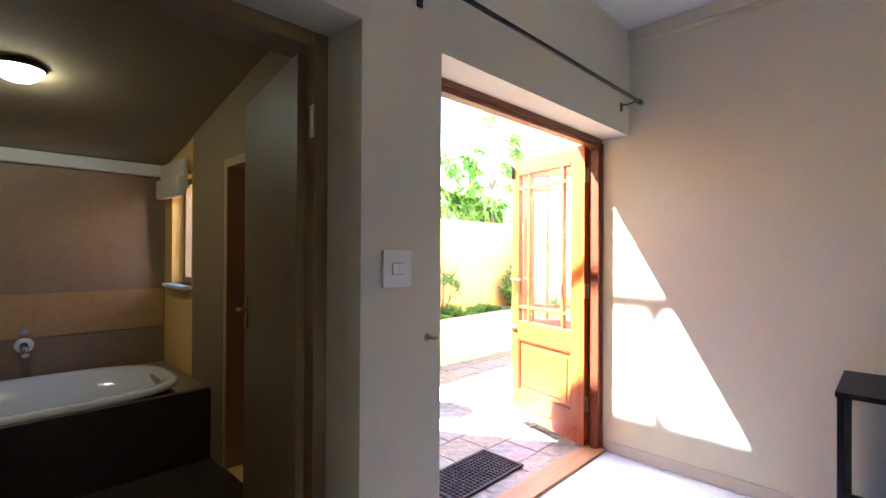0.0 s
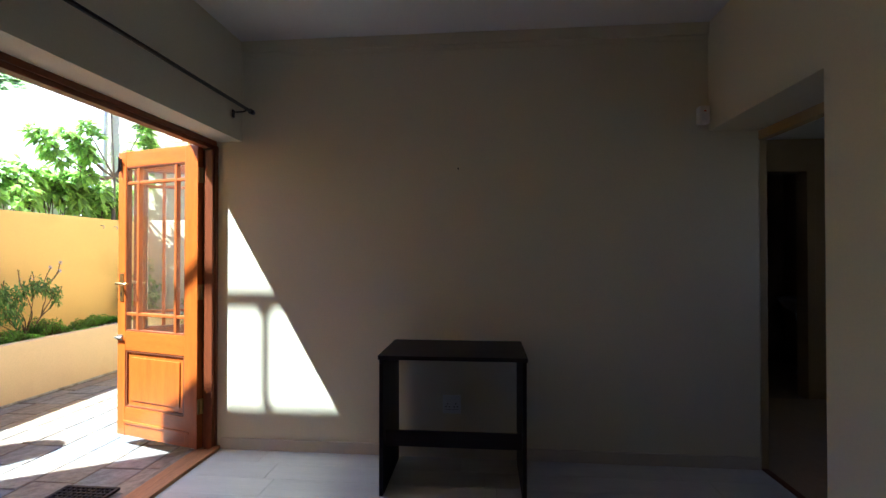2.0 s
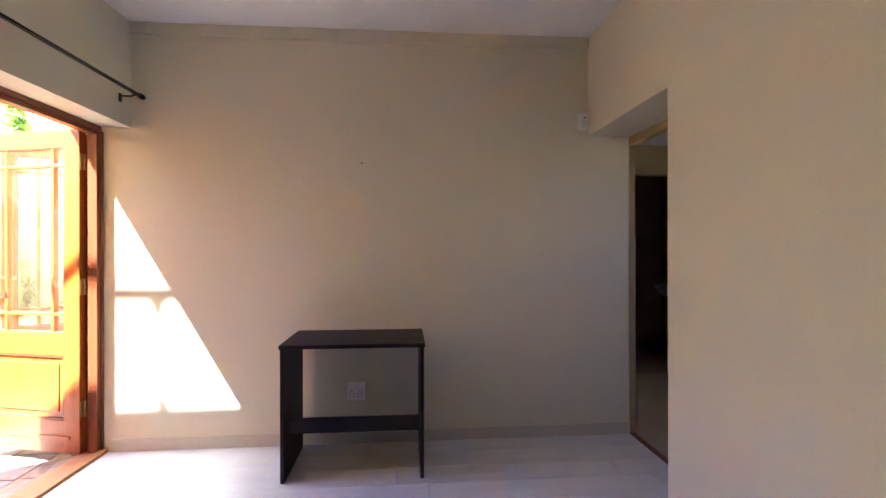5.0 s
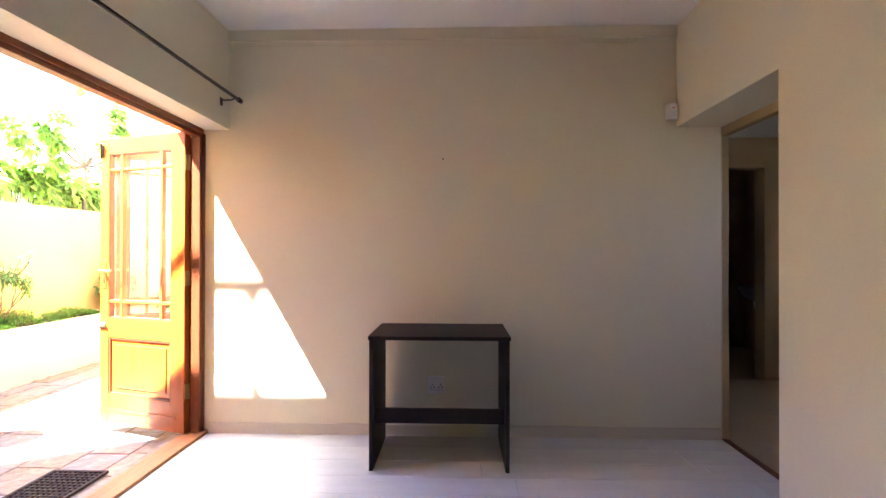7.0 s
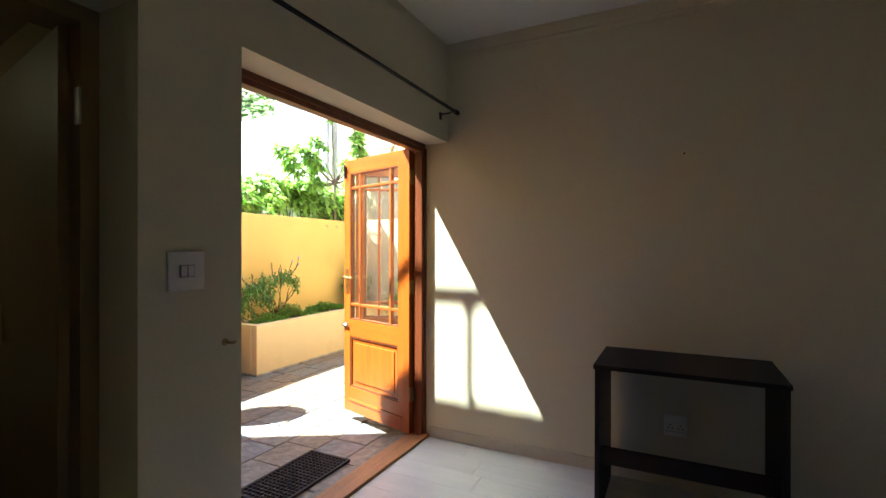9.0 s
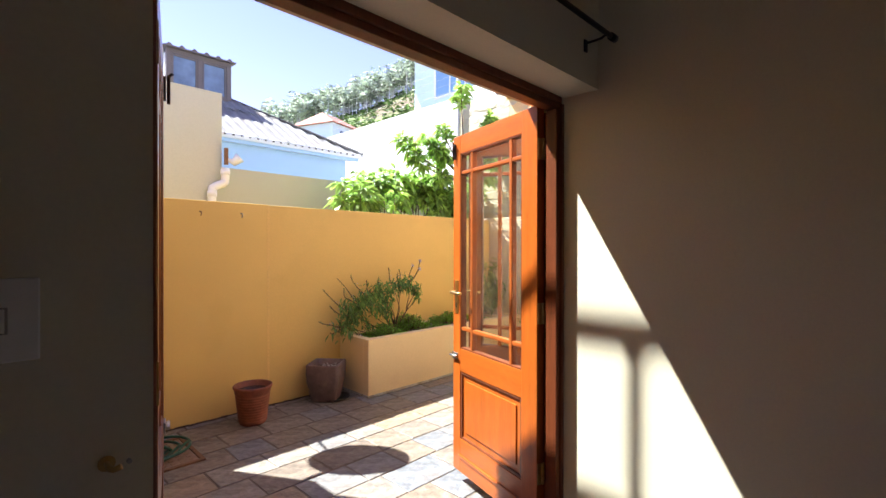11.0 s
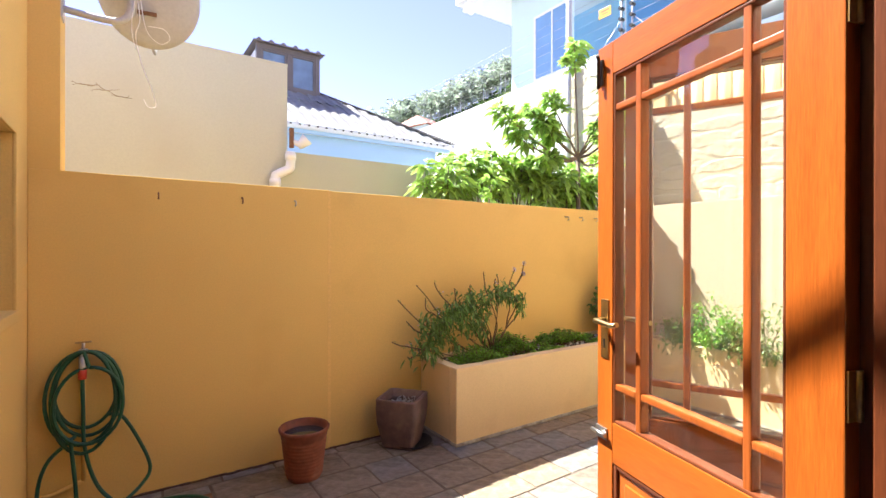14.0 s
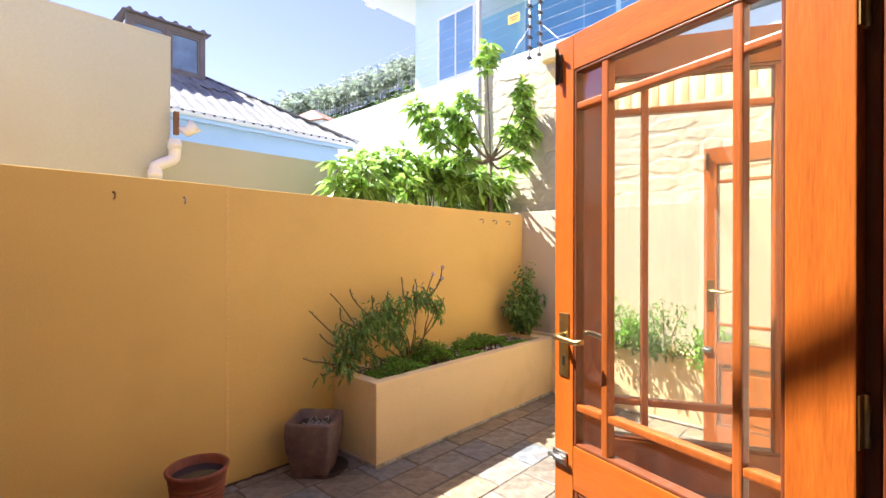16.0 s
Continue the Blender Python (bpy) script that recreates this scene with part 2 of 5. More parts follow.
# crown colour is lightened and greyed: distance haze mixed into the foliage
M_GUM = leaf_material("hazed_gum_foliage", (0.42, 0.48, 0.38))
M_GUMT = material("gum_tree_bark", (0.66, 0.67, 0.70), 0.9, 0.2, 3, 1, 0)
M_GROUND = material("far_ground", (0.20, 0.19, 0.16), 0.95, 0.2, 2, 0.1, 0)
M_TILE = material("brown_bath_tile", (0.27, 0.185, 0.12), 0.35, 0.10, 20, 2, 0.05, random_tint=0.05)
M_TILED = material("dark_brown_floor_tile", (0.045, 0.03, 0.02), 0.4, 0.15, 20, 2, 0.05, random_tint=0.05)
# tan instead of white: the unlit bathroom ceiling's shade is in this colour
M_BCEIL = material("shade_toned_ceiling_paint", (0.33, 0.27, 0.18), 0.8, 0.04, 60, 1.0, 0.05)
# darker copy of M_OCHREIN, the bathroom's dimness put into the colour
M_OCHREB = material("dimmed_ochre_bathroom_paint", (0.25, 0.18, 0.09), 0.6, 0.06, 60, 2, 0.06)
M_BDOOR = material("brown_door_paint", (0.20, 0.135, 0.065), 0.5, 0.1, 30, 3, 0.06)
M_TILEB = material("honey_border_tile", (0.42, 0.25, 0.10), 0.35, 0.12, 20, 2, 0.05, random_tint=0.08)
M_ENAMEL = material("white_enamel", (0.82, 0.82, 0.82), 0.12, 0.01, 20, 2, 0)
M_CHROME = material("chrome", (0.6, 0.6, 0.6), 0.15, 0.03, metal=1.0)
M_OCHREIN = material("ochre_interior_paint", (0.40, 0.29, 0.15), 0.6, 0.06, 60, 2, 0.06)
M_PFLOOR = material("tan_floor_tile", (0.40, 0.29, 0.18), 0.4, 0.1, 20, 2, 0.05, random_tint=0.05)
M_LAMP = emitter("warm_lamp_glass", (1.0, 0.84, 0.52), 1.9)
M_BLIND = material("cream_blind_cloth", (0.62, 0.55, 0.42), 0.9, 0.06, 90, 4, 0.2)


# ---- mesh helpers ----
def box(bm, x0, y0, z0, x1, y1, z1, bevel=0.0, seg=2):
    r = bmesh.ops.create_cube(bm, size=1)
    bmesh.ops.scale(bm, vec=(x1 - x0, y1 - y0, z1 - z0), verts=r["verts"])
    bmesh.ops.translate(bm, vec=((x0 + x1) / 2, (y0 + y1) / 2, (z0 + z1) / 2), verts=r["verts"])
    if bevel:
        es = {e for v in r["verts"] for e in v.link_edges}
        bmesh.ops.bevel(bm, geom=list(es), offset=bevel, segments=seg, affect="EDGES", profile=0.6)


def boxes(*rows, bevel=0.0):
    bm = bmesh.new()
    for r in rows:
        box(bm, *r, bevel=bevel)
    return bm


def flowing(pts, n=4):
    """A smooth curve through the points."""
    p = [Vector(q) for q in pts]
    out = []
    for i in range(len(p) - 1):
        a, b, c, d = p[max(0, i - 1)], p[i], p[i + 1], p[min(len(p) - 1, i + 2)]
        for k in range(n):
            u = k / n
            out.append(0.5 * (2 * b + (c - a) * u + (2 * a - 5 * b + 4 * c - d) * u * u + (3 * b - a - 3 * c + d) * u ** 3))
    return out + [p[-1]]


def tube(bm, pts, radius, sides=8, taper=None, closed=False):
    pts = [Vector(p) for p in pts]
    rings, up = [], None
    for i, p in enumerate(pts):
        a = pts[i - 1] if i else (pts[-1] if closed else p)
        b = pts[i + 1] if i + 1 < len(pts) else (pts[0] if closed else p)
        d = (b - a).normalized()
        if up is None:
            up = Vector((0, 0, 1)) if abs(d.z) < 0.9 else Vector((1, 0, 0))
        side = d.cross(up).normalized()
        up = side.cross(d).normalized()
        r = radius if taper is None else radius + (taper - radius) * i / max(1, len(pts) - 1)
        rings.append([bm.verts.new(p + r * (math.cos(k * math.tau / sides) * side + math.sin(k * math.tau / sides) * up)) for k in range(sides)])
    n = len(rings)
    for i in range(n if closed else n - 1):
        q, w = rings[i], rings[(i + 1) % n]
        for k in range(sides):
            f = bm.faces.new((q[k], q[(k + 1) % sides], w[(k + 1) % sides], w[k]))
            f.smooth = True
    if not closed:
        bm.faces.new(rings[0][::-1])
        bm.faces.new(rings[-1])


def lathe(bm, profile, sides=32, centre=(0, 0, 0)):
    rings = []
    for r, z in profile:
        rings.append([bm.verts.new((centre[0] + r * math.cos(k * math.tau / sides), centre[1] + r * math.sin(k * math.tau / sides), centre[2] + z)) for k in range(sides)])
    for q, w in zip(rings, rings[1:]):
        for k in range(sides):
            f = bm.faces.new((q[k], q[(k + 1) % sides], w[(k + 1) % sides], w[k]))
            f.smooth = True
    bm.faces.new(rings[0][::-1])
    bm.faces.new(rings[-1])


def mesh_object(name, bm, mat, smooth=False):
    me = bpy.data.meshes.new(name)
    bmesh.ops.recalc_face_normals(bm, faces=bm.faces)
    if smooth:
        for f in bm.faces:
            f.smooth = True
    bm.to_mesh(me)
    bm.free()
    me.materials.append(mat)
    return new(name, me)


def part(name, bm, mat, parent, label="", smooth=False):
    ob = mesh_object(name, bm, mat, smooth)
    ob.parent = parent
    if label:
        ob["label"] = label
    return ob


def thing(name, label, category, at=(0, 0, 0), rz=0.0, group="", kind=""):
    ob = new(name)
    ob.empty_display_size = 0.1
    ob.matrix_world = pose(*at, 0, 0, rz)
    return tagged(ob, label, category, group, kind)


def solid(name, bm, mat, label, category="", kind="structure", smooth=False, group=""):
    return tagged(mesh_object(name, bm, mat, smooth), label, category, group, kind)


def raw_mesh(name, verts, faces, mat, parent=None, label="", smooth=False):
    me = bpy.data.meshes.new(name)
    me.from_pydata(verts, [], faces)
    me.materials.append(mat)
    if smooth:
        me.polygons.foreach_set("use_smooth", [True] * len(me.polygons))
    ob = new(name, me)
    ob.parent = parent
    if label:
        ob["label"] = label
    return ob


class Leaves:
    """Gathers many small folded leaves for one mesh."""

    def __init__(self, rng):
        self.v, self.f, self.rng = [], [], rng

    def leaf(self, base, way, length, width, droop=0.25, lobes=False):
        way = Vector(way).normalized()
        side = way.cross(Vector((0, 0, 1)))
        if side.length < 0.05:
            side = Vector((1, 0, 0))
        side.normalize()
        side = (Matrix.Rotation(self.rng.uniform(-0.7, 0.7), 3, way) @ side)
        up = side.cross(way)
        base = Vector(base)
        down = Vector((0, 0, -droop * length))
        i = len(self.v)
        cup = up * width * 0.25
        prof = ((0.3, 0.8), (0.62, 1.0), (0.82, 0.62)) if lobes else ((0.25, 0.75), (0.55, 1.0), (0.8, 0.6))
        mids = [base] + [base + way * length * a + down * a * a for a, _ in prof] + [base + way * length + down]
        self.v += [tuple(p) for p in mids]
        for a, w in prof:
            p = base + way * length * a + down * a * a + cup * w
            self.v.append(tuple(p + side * width * 0.5 * w))
            self.v.append(tuple(p - side * width * 0.5 * w))
        # mids i..i+4, sides i+5 + 2k (+1)
        for s in (0, 1):
            a, b, c = i + 5 + s, i + 7 + s, i + 9 + s
            self.f += [(i, i + 1, a), (i + 1, i + 2, b, a), (i + 2, i + 3, c, b), (i + 3, i + 4, c)]

    def fig_whorl(self, at, n, length, axis=(0, 0, 1), spread=1.0, droop=0.3):
        """A tuft of deeply lobed leaves: a long middle lobe and two shorter ones a leaf."""
        axis = Vector(axis).normalized()
        q = axis.to_track_quat("Z", "Y")
        for k in range(n):
            a = k * 2.4 + self.rng.uniform(-0.3, 0.3)
            el = self.rng.uniform(-0.35, 0.95) * spread
            d = q @ Vector((math.cos(a) * math.cos(el), math.sin(a) * math.cos(el), math.sin(el)))
            stalk = Vector(at) + axis * self.rng.uniform(-0.05, 0.03) + d * 0.03
            size = length * self.rng.uniform(0.55, 1.15)
            self.leaf(stalk, d, size, size * 0.36, droop)
            side = d.cross(axis)
            if side.length < 0.1:
                continue
            side.normalize()
            for s in (-1, 1):
                self.leaf(stalk + d * size * 0.12, d + side * s * 0.85, size * 0.66, size * 0.27, droop)

    def make(self, name, mat, parent, label=""):
        return raw_mesh(name, self.v, self.f, mat, parent, label)


# ================= large structure =================
G = -0.06        # the yard's paving
XH = -1.66       # yard face of the west wing
H = 2.73         # room ceiling
LZ = 2.06        # soffit over the openings
YO = 0.355       # outer face of the north wall

# room floor: planks lie on a dark bed
floor = solid("floor", boxes((-5.2, -3.31, -0.15, 0.0, 0.14, -0.012)), M_GAP, "pale whitewashed laminate plank floor of the empty room")
solid("ceiling", boxes((-5.2, -3.0, H, 0.0, 0.0, H + 0.1)), M_CEIL, "flat white painted ceiling of the room")

# north wall: bathroom door opening, garden door opening
solid("wall_north", boxes((-5.2, 0, G, -3.0, YO, H + 0.4), (-3.0, 0, LZ, -2.08, YO, H + 0.4), (-2.08, 0, G, -1.715, YO, H + 0.4),
                          (-1.715, 0, LZ, 0.0, YO - 0.004, H + 0.4)), M_WALL, "matt beige painted plaster wall with two door openings")
# east wall with its reveals
solid("wall_east", boxes((0.0, -3.29, G, 0.2, YO, H + 0.4)), M_WALL, "matt beige painted plaster wall with skirting and cornice")
# south wall with the passage opening
solid("wall_south", boxes((-5.2, -3.29, G, -0.98, -3.0, H + 0.4), (-0.98, -3.29, LZ, 0.0, -3.0, H + 0.4)), M_WALL, "matt beige painted plaster wall with a wide opening")
solid("wall_west", boxes((-5.4, -3.29, G, -5.2, YO, H + 0.4)), M_WALL, "matt beige painted plaster wall closing the room")
bm = boxes((-0.014, -3.28, 0.0, 0.0, 0.138, 0.075), bevel=0.004)
solid("baseboard", bm, M_TRIM, "low cream painted skirting board along the wall")
solid("baseboard_2", boxes((-5.2, -3.0, 0.0, -0.98, -2.986, 0.075), bevel=0.004), M_TRIM, "low cream painted skirting board along the wall")
solid("baseboard_3", boxes((-2.08, -0.014, 0.0, -1.715, 0.0, 0.075), bevel=0.004), M_TRIM, "low cream painted skirting board along the wall")
bm = boxes((-0.022, -3.0, H - 0.075, 0.0, 0.0, H), (-0.006, -3.0, H - 0.105, 0.0, 0.0, H - 0.075), bevel=0.004)
solid("trim_cornice", bm, M_WALL, "shallow beige painted cornice under the ceiling")

# outer skin of the room's north wall and the second garden door's wall
solid("wall_yard_south", boxes((0.2, 0, G, 0.53, YO + 0.006, 3.1), (0.53, 0, LZ, 2.27, YO + 0.006, 3.1), (2.27, 0, G, 3.6, YO + 0.006, 3.1)), M_OCHRE_L, "pale ochre plastered house wall with a second door opening")
# plain shell of the neighbouring room behind the second door
solid("wall_next_room", boxes((0.2, -2.6, G, 3.6, -2.5, 2.8), (3.5, -2.5, G, 3.6, 0.0, 2.8)), M_WALL, "plain beige wall of the adjoining room")
solid("floor_next_room", boxes((0.2, -2.5, -0.1, 3.5, 0.14, -0.002)), M_PLANK, "pale floor of the adjoining room")
solid("ceiling_next_room", boxes((0.2, -2.5, 2.73, 3.5, 0.0, 2.8)), M_CEIL, "white ceiling of the adjoining room")
solid("roof", boxes((-5.4, -3.3, 3.13, 3.6, 0.45, 3.25)), M_WHITE, "flat pale roof slab over the house")

# west wing: wall to the yard with the bathroom window, storey above, roof rail
WY0, WY1, WZ0, WZ1 = 2.3, 2.74, 1.06, 1.85  # bathroom window
DY0, DY1, DZ = 0.86, 1.70, 1.86  # wing door
solid("wall_wing", boxes((XH - 0.2, YO + 0.004, G, XH, DY0, 5.1), (XH - 0.2, DY0, DZ, XH, DY1, 5.1), (XH - 0.2, DY0, G, XH, DY1, 0.0), (XH - 0.2, DY1, G, XH, WY0, 5.1), (XH - 0.2, WY0, G, XH, WY1, WZ0), (XH - 0.2, WY0, WZ1, XH, WY1, 5.1),
                         (XH - 0.2, WY1, G, XH, 3.32, 5.1), (XH, 3.10, 1.745, -1.53, 3.32, 3.0)), M_OCHRE, "tall ochre plastered wing wall with a small window")
rail = thing("roof_railing", "slim painted metal railing on the wing's roof edge", "railing", (XH, 0.6, 5.1))
part("handrail", boxes((-0.02, 0.0, 0.69, 0.02, 2.6, 0.722)), M_STEEL, rail)
bm = bmesh.new()
tube(bm, [(0, 1.955, 0.0), (0.0, 1.955, 0.35), (0.0, 1.955, 0.69)], 0.017, 8)
part("post", bm, M_STEEL, rail)
bm = bmesh.new()
tube(bm, [(0, 0.1, 0.0), (0, 0.1, 0.69)], 0.028, 8)
part("post", bm, M_STEEL, rail)
bm = bmesh.new()
tube(bm, [(0.0, 1.955, 0.56), (0, 1.925, 0.64), (0, 1.86, 0.70)], 0.013, 8)
part("brace", bm, M_STEEL, rail)

# boundary wall, in two sections with a small step
boundary = solid("wall_boundary", boxes((XH, 3.10, G - 0.1, -0.065, 3.30, 1.745), (-0.065, 3.114, G - 0.1, 3.1, 3.30, 1.742), bevel=0.006), M_OCHRE, "ochre plastered garden wall with a visible vertical joint")
# slightly paler bead paints in the light line along the panel edge
M_EDGELIGHT = material("pale_ochre_edge_light", (0.77, 0.51, 0.17), 0.85, 0.1, 60, 2, 0.2)
part("joint_bead", boxes((-0.078, 3.0985, G, -0.056, 3.112, 1.7405)), M_EDGELIGHT, boundary, "pale bead painting in the joint's light line")
solid("wall_yard_east", boxes((3.10, YO, G - 0.1, 3.42, 3.30, 1.77), bevel=0.006), M_CREAM, "cream plastered lower garden wall with a flat ledge")

# ground under everything
solid("ground", boxes((-5.4, -5.5, -0.5, 3.6, 3.3, -0.16)), M_GROUND, "plain earth under the house and yard")
raw = 900.0
me_v = [(-raw, -raw, -0.51), (raw, -raw, -0.51), (raw, raw, -0.51), (-raw, raw, -0.51)]
tagged(raw_mesh("ground_far", me_v, [(0, 1, 2, 3)], M_GROUND), "plain ground reaching to the horizon", "", "", "structure")

# paving bed
pavement = solid("pavement", boxes((XH, YO, -0.16, 3.1, 3.1, G - 0.008)), M_GROUT, "slate paved courtyard floor with dark joints")
dirt = bmesh.new()
rgd = random.Random(9)
for k in range(46):
    x = XH + 0.05 + 0.0505 * k
    box(dirt, x - 0.027, 3.1 - rgd.uniform(0.008, 0.022), G - 0.006, x + 0.027, 3.099, G + rgd.uniform(0.002, 0.007))
solid("dirt_line", dirt, M_EARTH, "dark line of damp soil along the garden wall's foot")
solid("doorstep", boxes((-1.715, 0.29, -0.16, 0.0, YO + 0.002, -0.012), bevel=0.004), M_SLATE, "narrow slate doorstep in front of the garden door")
solid("doorstep_2", boxes((0.53, 0.20, -0.16, 2.27, YO + 0.002, -0.012), bevel=0.004), M_SLATE, "narrow slate doorstep in front of the second door")

# ================= garden doors =================
def door_frame(x0, x1, name):
    d = thing(name, "red-brown varnished wooden double door frame with threshold", "door frame", (x0, 0.19, 0.0), kind="structure")
    w = x1 - x0
    part("jamb", boxes((0.0, -0.012, 0.0, 0.05, 0.042, LZ - 0.056), (0.0, 0.042, 0.0, 0.024, 0.115, LZ - 0.056), (0.0, -0.024, 0.0, 0.022, -0.012, LZ - 0.03), bevel=0.003), M_DOORF, d)
    part("jamb", boxes((w - 0.05, -0.012, 0.0, w, 0.042, LZ - 0.056), (w - 0.024, 0.042, 0.0, w, 0.115, LZ - 0.056), (w - 0.022, -0.024, 0.0, w, -0.012, LZ - 0.03), bevel=0.003), M_DOORF, d)
    part("head", boxes((0.0, -0.012, LZ - 0.056, w, 0.042, LZ), (0.022, -0.024, LZ - 0.03, w - 0.022, -0.012, LZ), bevel=0.003), M_DOORF, d)
    part("threshold", boxes((0.0, -0.05, -0.02, w, 0.10, 0.012), (0.0, -0.05, -0.02, w, -0.005, 0.02), bevel=0.004), M_SILL, d, "worn wooden threshold board")
    return d


door_frame(-1.715, 0.0, "door_1")
door_frame(0.53, 2.27, "door_2")

LW = 0.768  # leaf width


def door_leaf(handed, active=True, wood=None, rail_wood=None):
    """A glazed leaf, hinge at the origin, running along +x; handed = +1 or -1 puts the furniture on one face."""
    d = thing("door_leaf", "open orange varnished wooden door leaf with nine glass panes above a panel", "door", group="garden door leaves")
    t = 0.022
    wood, rail_wood = wood or M_WOOD, rail_wood or M_WOODH
    part("hinge_stile", boxes((0.0, -t, 0.015, 0.115, t, 2.035), bevel=0.003), wood, d)
    part("lock_stile", boxes((LW - 0.078, -t, 0.015, LW, t, 2.035), bevel=0.003), wood, d)
    a, b = 0.115, LW - 0.078
    part("top_rail", boxes((a, -t + 0.001, 1.925, b, t - 0.001, 2.035), bevel=0.002), rail_wood, d)
    part("middle_rail", boxes((a, -t + 0.001, 0.62, b, t - 0.001, 0.755), bevel=0.002), rail_wood, d)
    part("bottom_rail", boxes((a, -t + 0.001, 0.015, b, t - 0.001, 0.215), bevel=0.002), rail_wood, d)
    part("weather_bar", boxes((0.07, -t - 0.012, 0.10, LW - 0.07, -t + 0.002, 0.13), (0.07, t - 0.002, 0.10, LW - 0.07, t + 0.006, 0.12), bevel=0.003), rail_wood, d)
    part("panel", boxes((a, -0.008, 0.215, b, 0.008, 0.62), (a + 0.05, -0.015, 0.265, b - 0.05, 0.015, 0.57), bevel=0.004), wood, d)
    part("panel_moulding", boxes((a, -0.018, 0.215, a + 0.016, 0.018, 0.62), (b - 0.016, -0.018, 0.215, b, 0.018, 0.62),
                                 (a + 0.016, -0.018, 0.215, b - 0.016, 0.018, 0.231), (a + 0.016, -0.018, 0.604, b - 0.016, 0.018, 0.62), bevel=0.005), M_DOORF, d)
    v1, v2 = 0.21, LW - 0.193
    for x in (v1, v2):
        part("muntin", boxes((x - 0.011, -0.017, 0.755, x + 0.011, 0.017, 1.925), bevel=0.005), M_MUNTIN, d)
    xs = (a, v1 - 0.011, v1 + 0.011, v2 - 0.011, v2 + 0.011, b)
    zs = (0.755, 0.865, 0.887, 1.80, 1.822, 1.925)
    for i in (0, 2, 4):
        for z in (0.876, 1.811):
            part("muntin", boxes((xs[i], -0.016, z - 0.011, xs[i + 1], 0.016, z + 0.011), bevel=0.005), M_MUNTIN, d)
        for k in (0, 2, 4):
            p = part("pane", boxes((xs[i] - 0.003, -0.002, zs[k] - 0.003, xs[i + 1] + 0.003, 0.002, zs[k + 1] + 0.003)), M_GLASS, d)
            p.visible_shadow = False
    # glazing beads round the whole light
    part("glazing_bead", boxes((a, -0.019, 0.755, a + 0.009, 0.019, 1.925), (b - 0.009, -0.019, 0.755, b, 0.019, 1.925),
                               (a + 0.009, -0.019, 0.755, b - 0.009, 0.019, 0.766), (a + 0.009, -0.019, 1.915, b - 0.009, 0.019, 1.925), bevel=0.004), M_DOORF, d)
    for s in (-1, 1) if active else ():
        y = s * t
        lock = part("lock_plate", boxes((LW - 0.062, min(y, y + s * 0.004), 0.965, LW - 0.022, max(y, y + s * 0.004), 1.165), bevel=0.0015), M_BRASS, d, "worn brass lock plate")
        bm = bmesh.new()
        tube(bm, [(LW - 0.042, y, 1.095), (LW - 0.042, y + s * 0.03, 1.095), (LW - 0.046, y + s * 0.045, 1.095), (LW - 0.07, y + s * 0.05, 1.096), (LW - 0.13, y + s * 0.046, 1.089), (LW - 0.155, y + s * 0.043, 1.096)], 0.0085, 10)
        part("lever_handle", bm, M_BRASS, lock)
        part("keyhole", boxes((LW - 0.045, min(y + s * 0.003, y + s * 0.006), 1.0, LW - 0.039, max(y + s * 0.003, y + s * 0.006), 1.03)), M_BLACK, lock)
    y = handed * t
    for z0, z1 in ((0.685, 0.725), (1.90, 1.99)):
        bm = boxes((LW - 0.055, min(y, y + handed * 0.006), z0, LW + 0.004, max(y, y + handed * 0.006), z1), bevel=0.002) if z0 < 1 else boxes((LW - 0.032, min(y, y + handed * 0.008), z0, LW - 0.016, max(y, y + handed * 0.008), z1), bevel=0.002)
        if z0 < 1:
            tube(bm, [(LW - 0.06, y + handed * 0.014, 0.705), (LW + 0.012, y + handed * 0.014, 0.705)], 0.007, 8)
        else:
            tube(bm, [(LW - 0.024, y + handed * 0.016, 1.89), (LW - 0.024, y + handed * 0.016, 1.99), (LW - 0.035, y + handed * 0.03, 2.0)], 0.006, 8)
        part("bolt" if z0 < 1 else "hook", bm, M_STEEL if z0 < 1 else M_DARKMETAL, d)
    for z in (0.24, 1.0, 1.78):
        bm = bmesh.new()
        tube(bm, [(-0.004, -handed * 0.012, z), (-0.004, -handed * 0.012, z + 0.1)], 0.008, 8)
        box(bm, -0.004, -t - 0.002, z, 0.0, t - 0.004, z + 0.1)
        part("hinge", bm, M_BRASS, d)
    return d


leaf_e = door_leaf(1)
tagged(leaf_e, "open orange varnished wooden door leaf with nine glass panes, sunlit")
leaf_e.matrix_world = pose(-0.05, 0.262, 0, 0, 0, 90 - 15.9)
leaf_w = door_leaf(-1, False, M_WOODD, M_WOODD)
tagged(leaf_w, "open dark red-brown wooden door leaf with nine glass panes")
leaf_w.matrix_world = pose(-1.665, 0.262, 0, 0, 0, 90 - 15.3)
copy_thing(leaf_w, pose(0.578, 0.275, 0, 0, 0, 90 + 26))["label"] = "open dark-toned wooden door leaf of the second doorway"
copy_thing(leaf_e, pose(2.22, 0.335, 0, 0, 0, 90 - 3))["label"] = "open sunlit wooden door leaf of the second doorway"

# ================= room things =================
desk = thing("desk", "small dark wenge laminate desk with open front, against the wall", "desk", (-0.285, -1.452, 0.0))
part("top", boxes((-0.24, -0.40, 0.735, 0.245, 0.40, 0.757), bevel=0.002), M_WENGE, desk)
for y in (-0.394, 0.372):
    part("side_panel", boxes((-0.232, y, 0.0, 0.24, y + 0.022, 0.735), bevel=0.002), M_WENGE, desk)
part("stretcher", boxes((-0.165, -0.372, 0.245, -0.145, 0.372, 0.33), bevel=0.002), M_WENGE, desk)


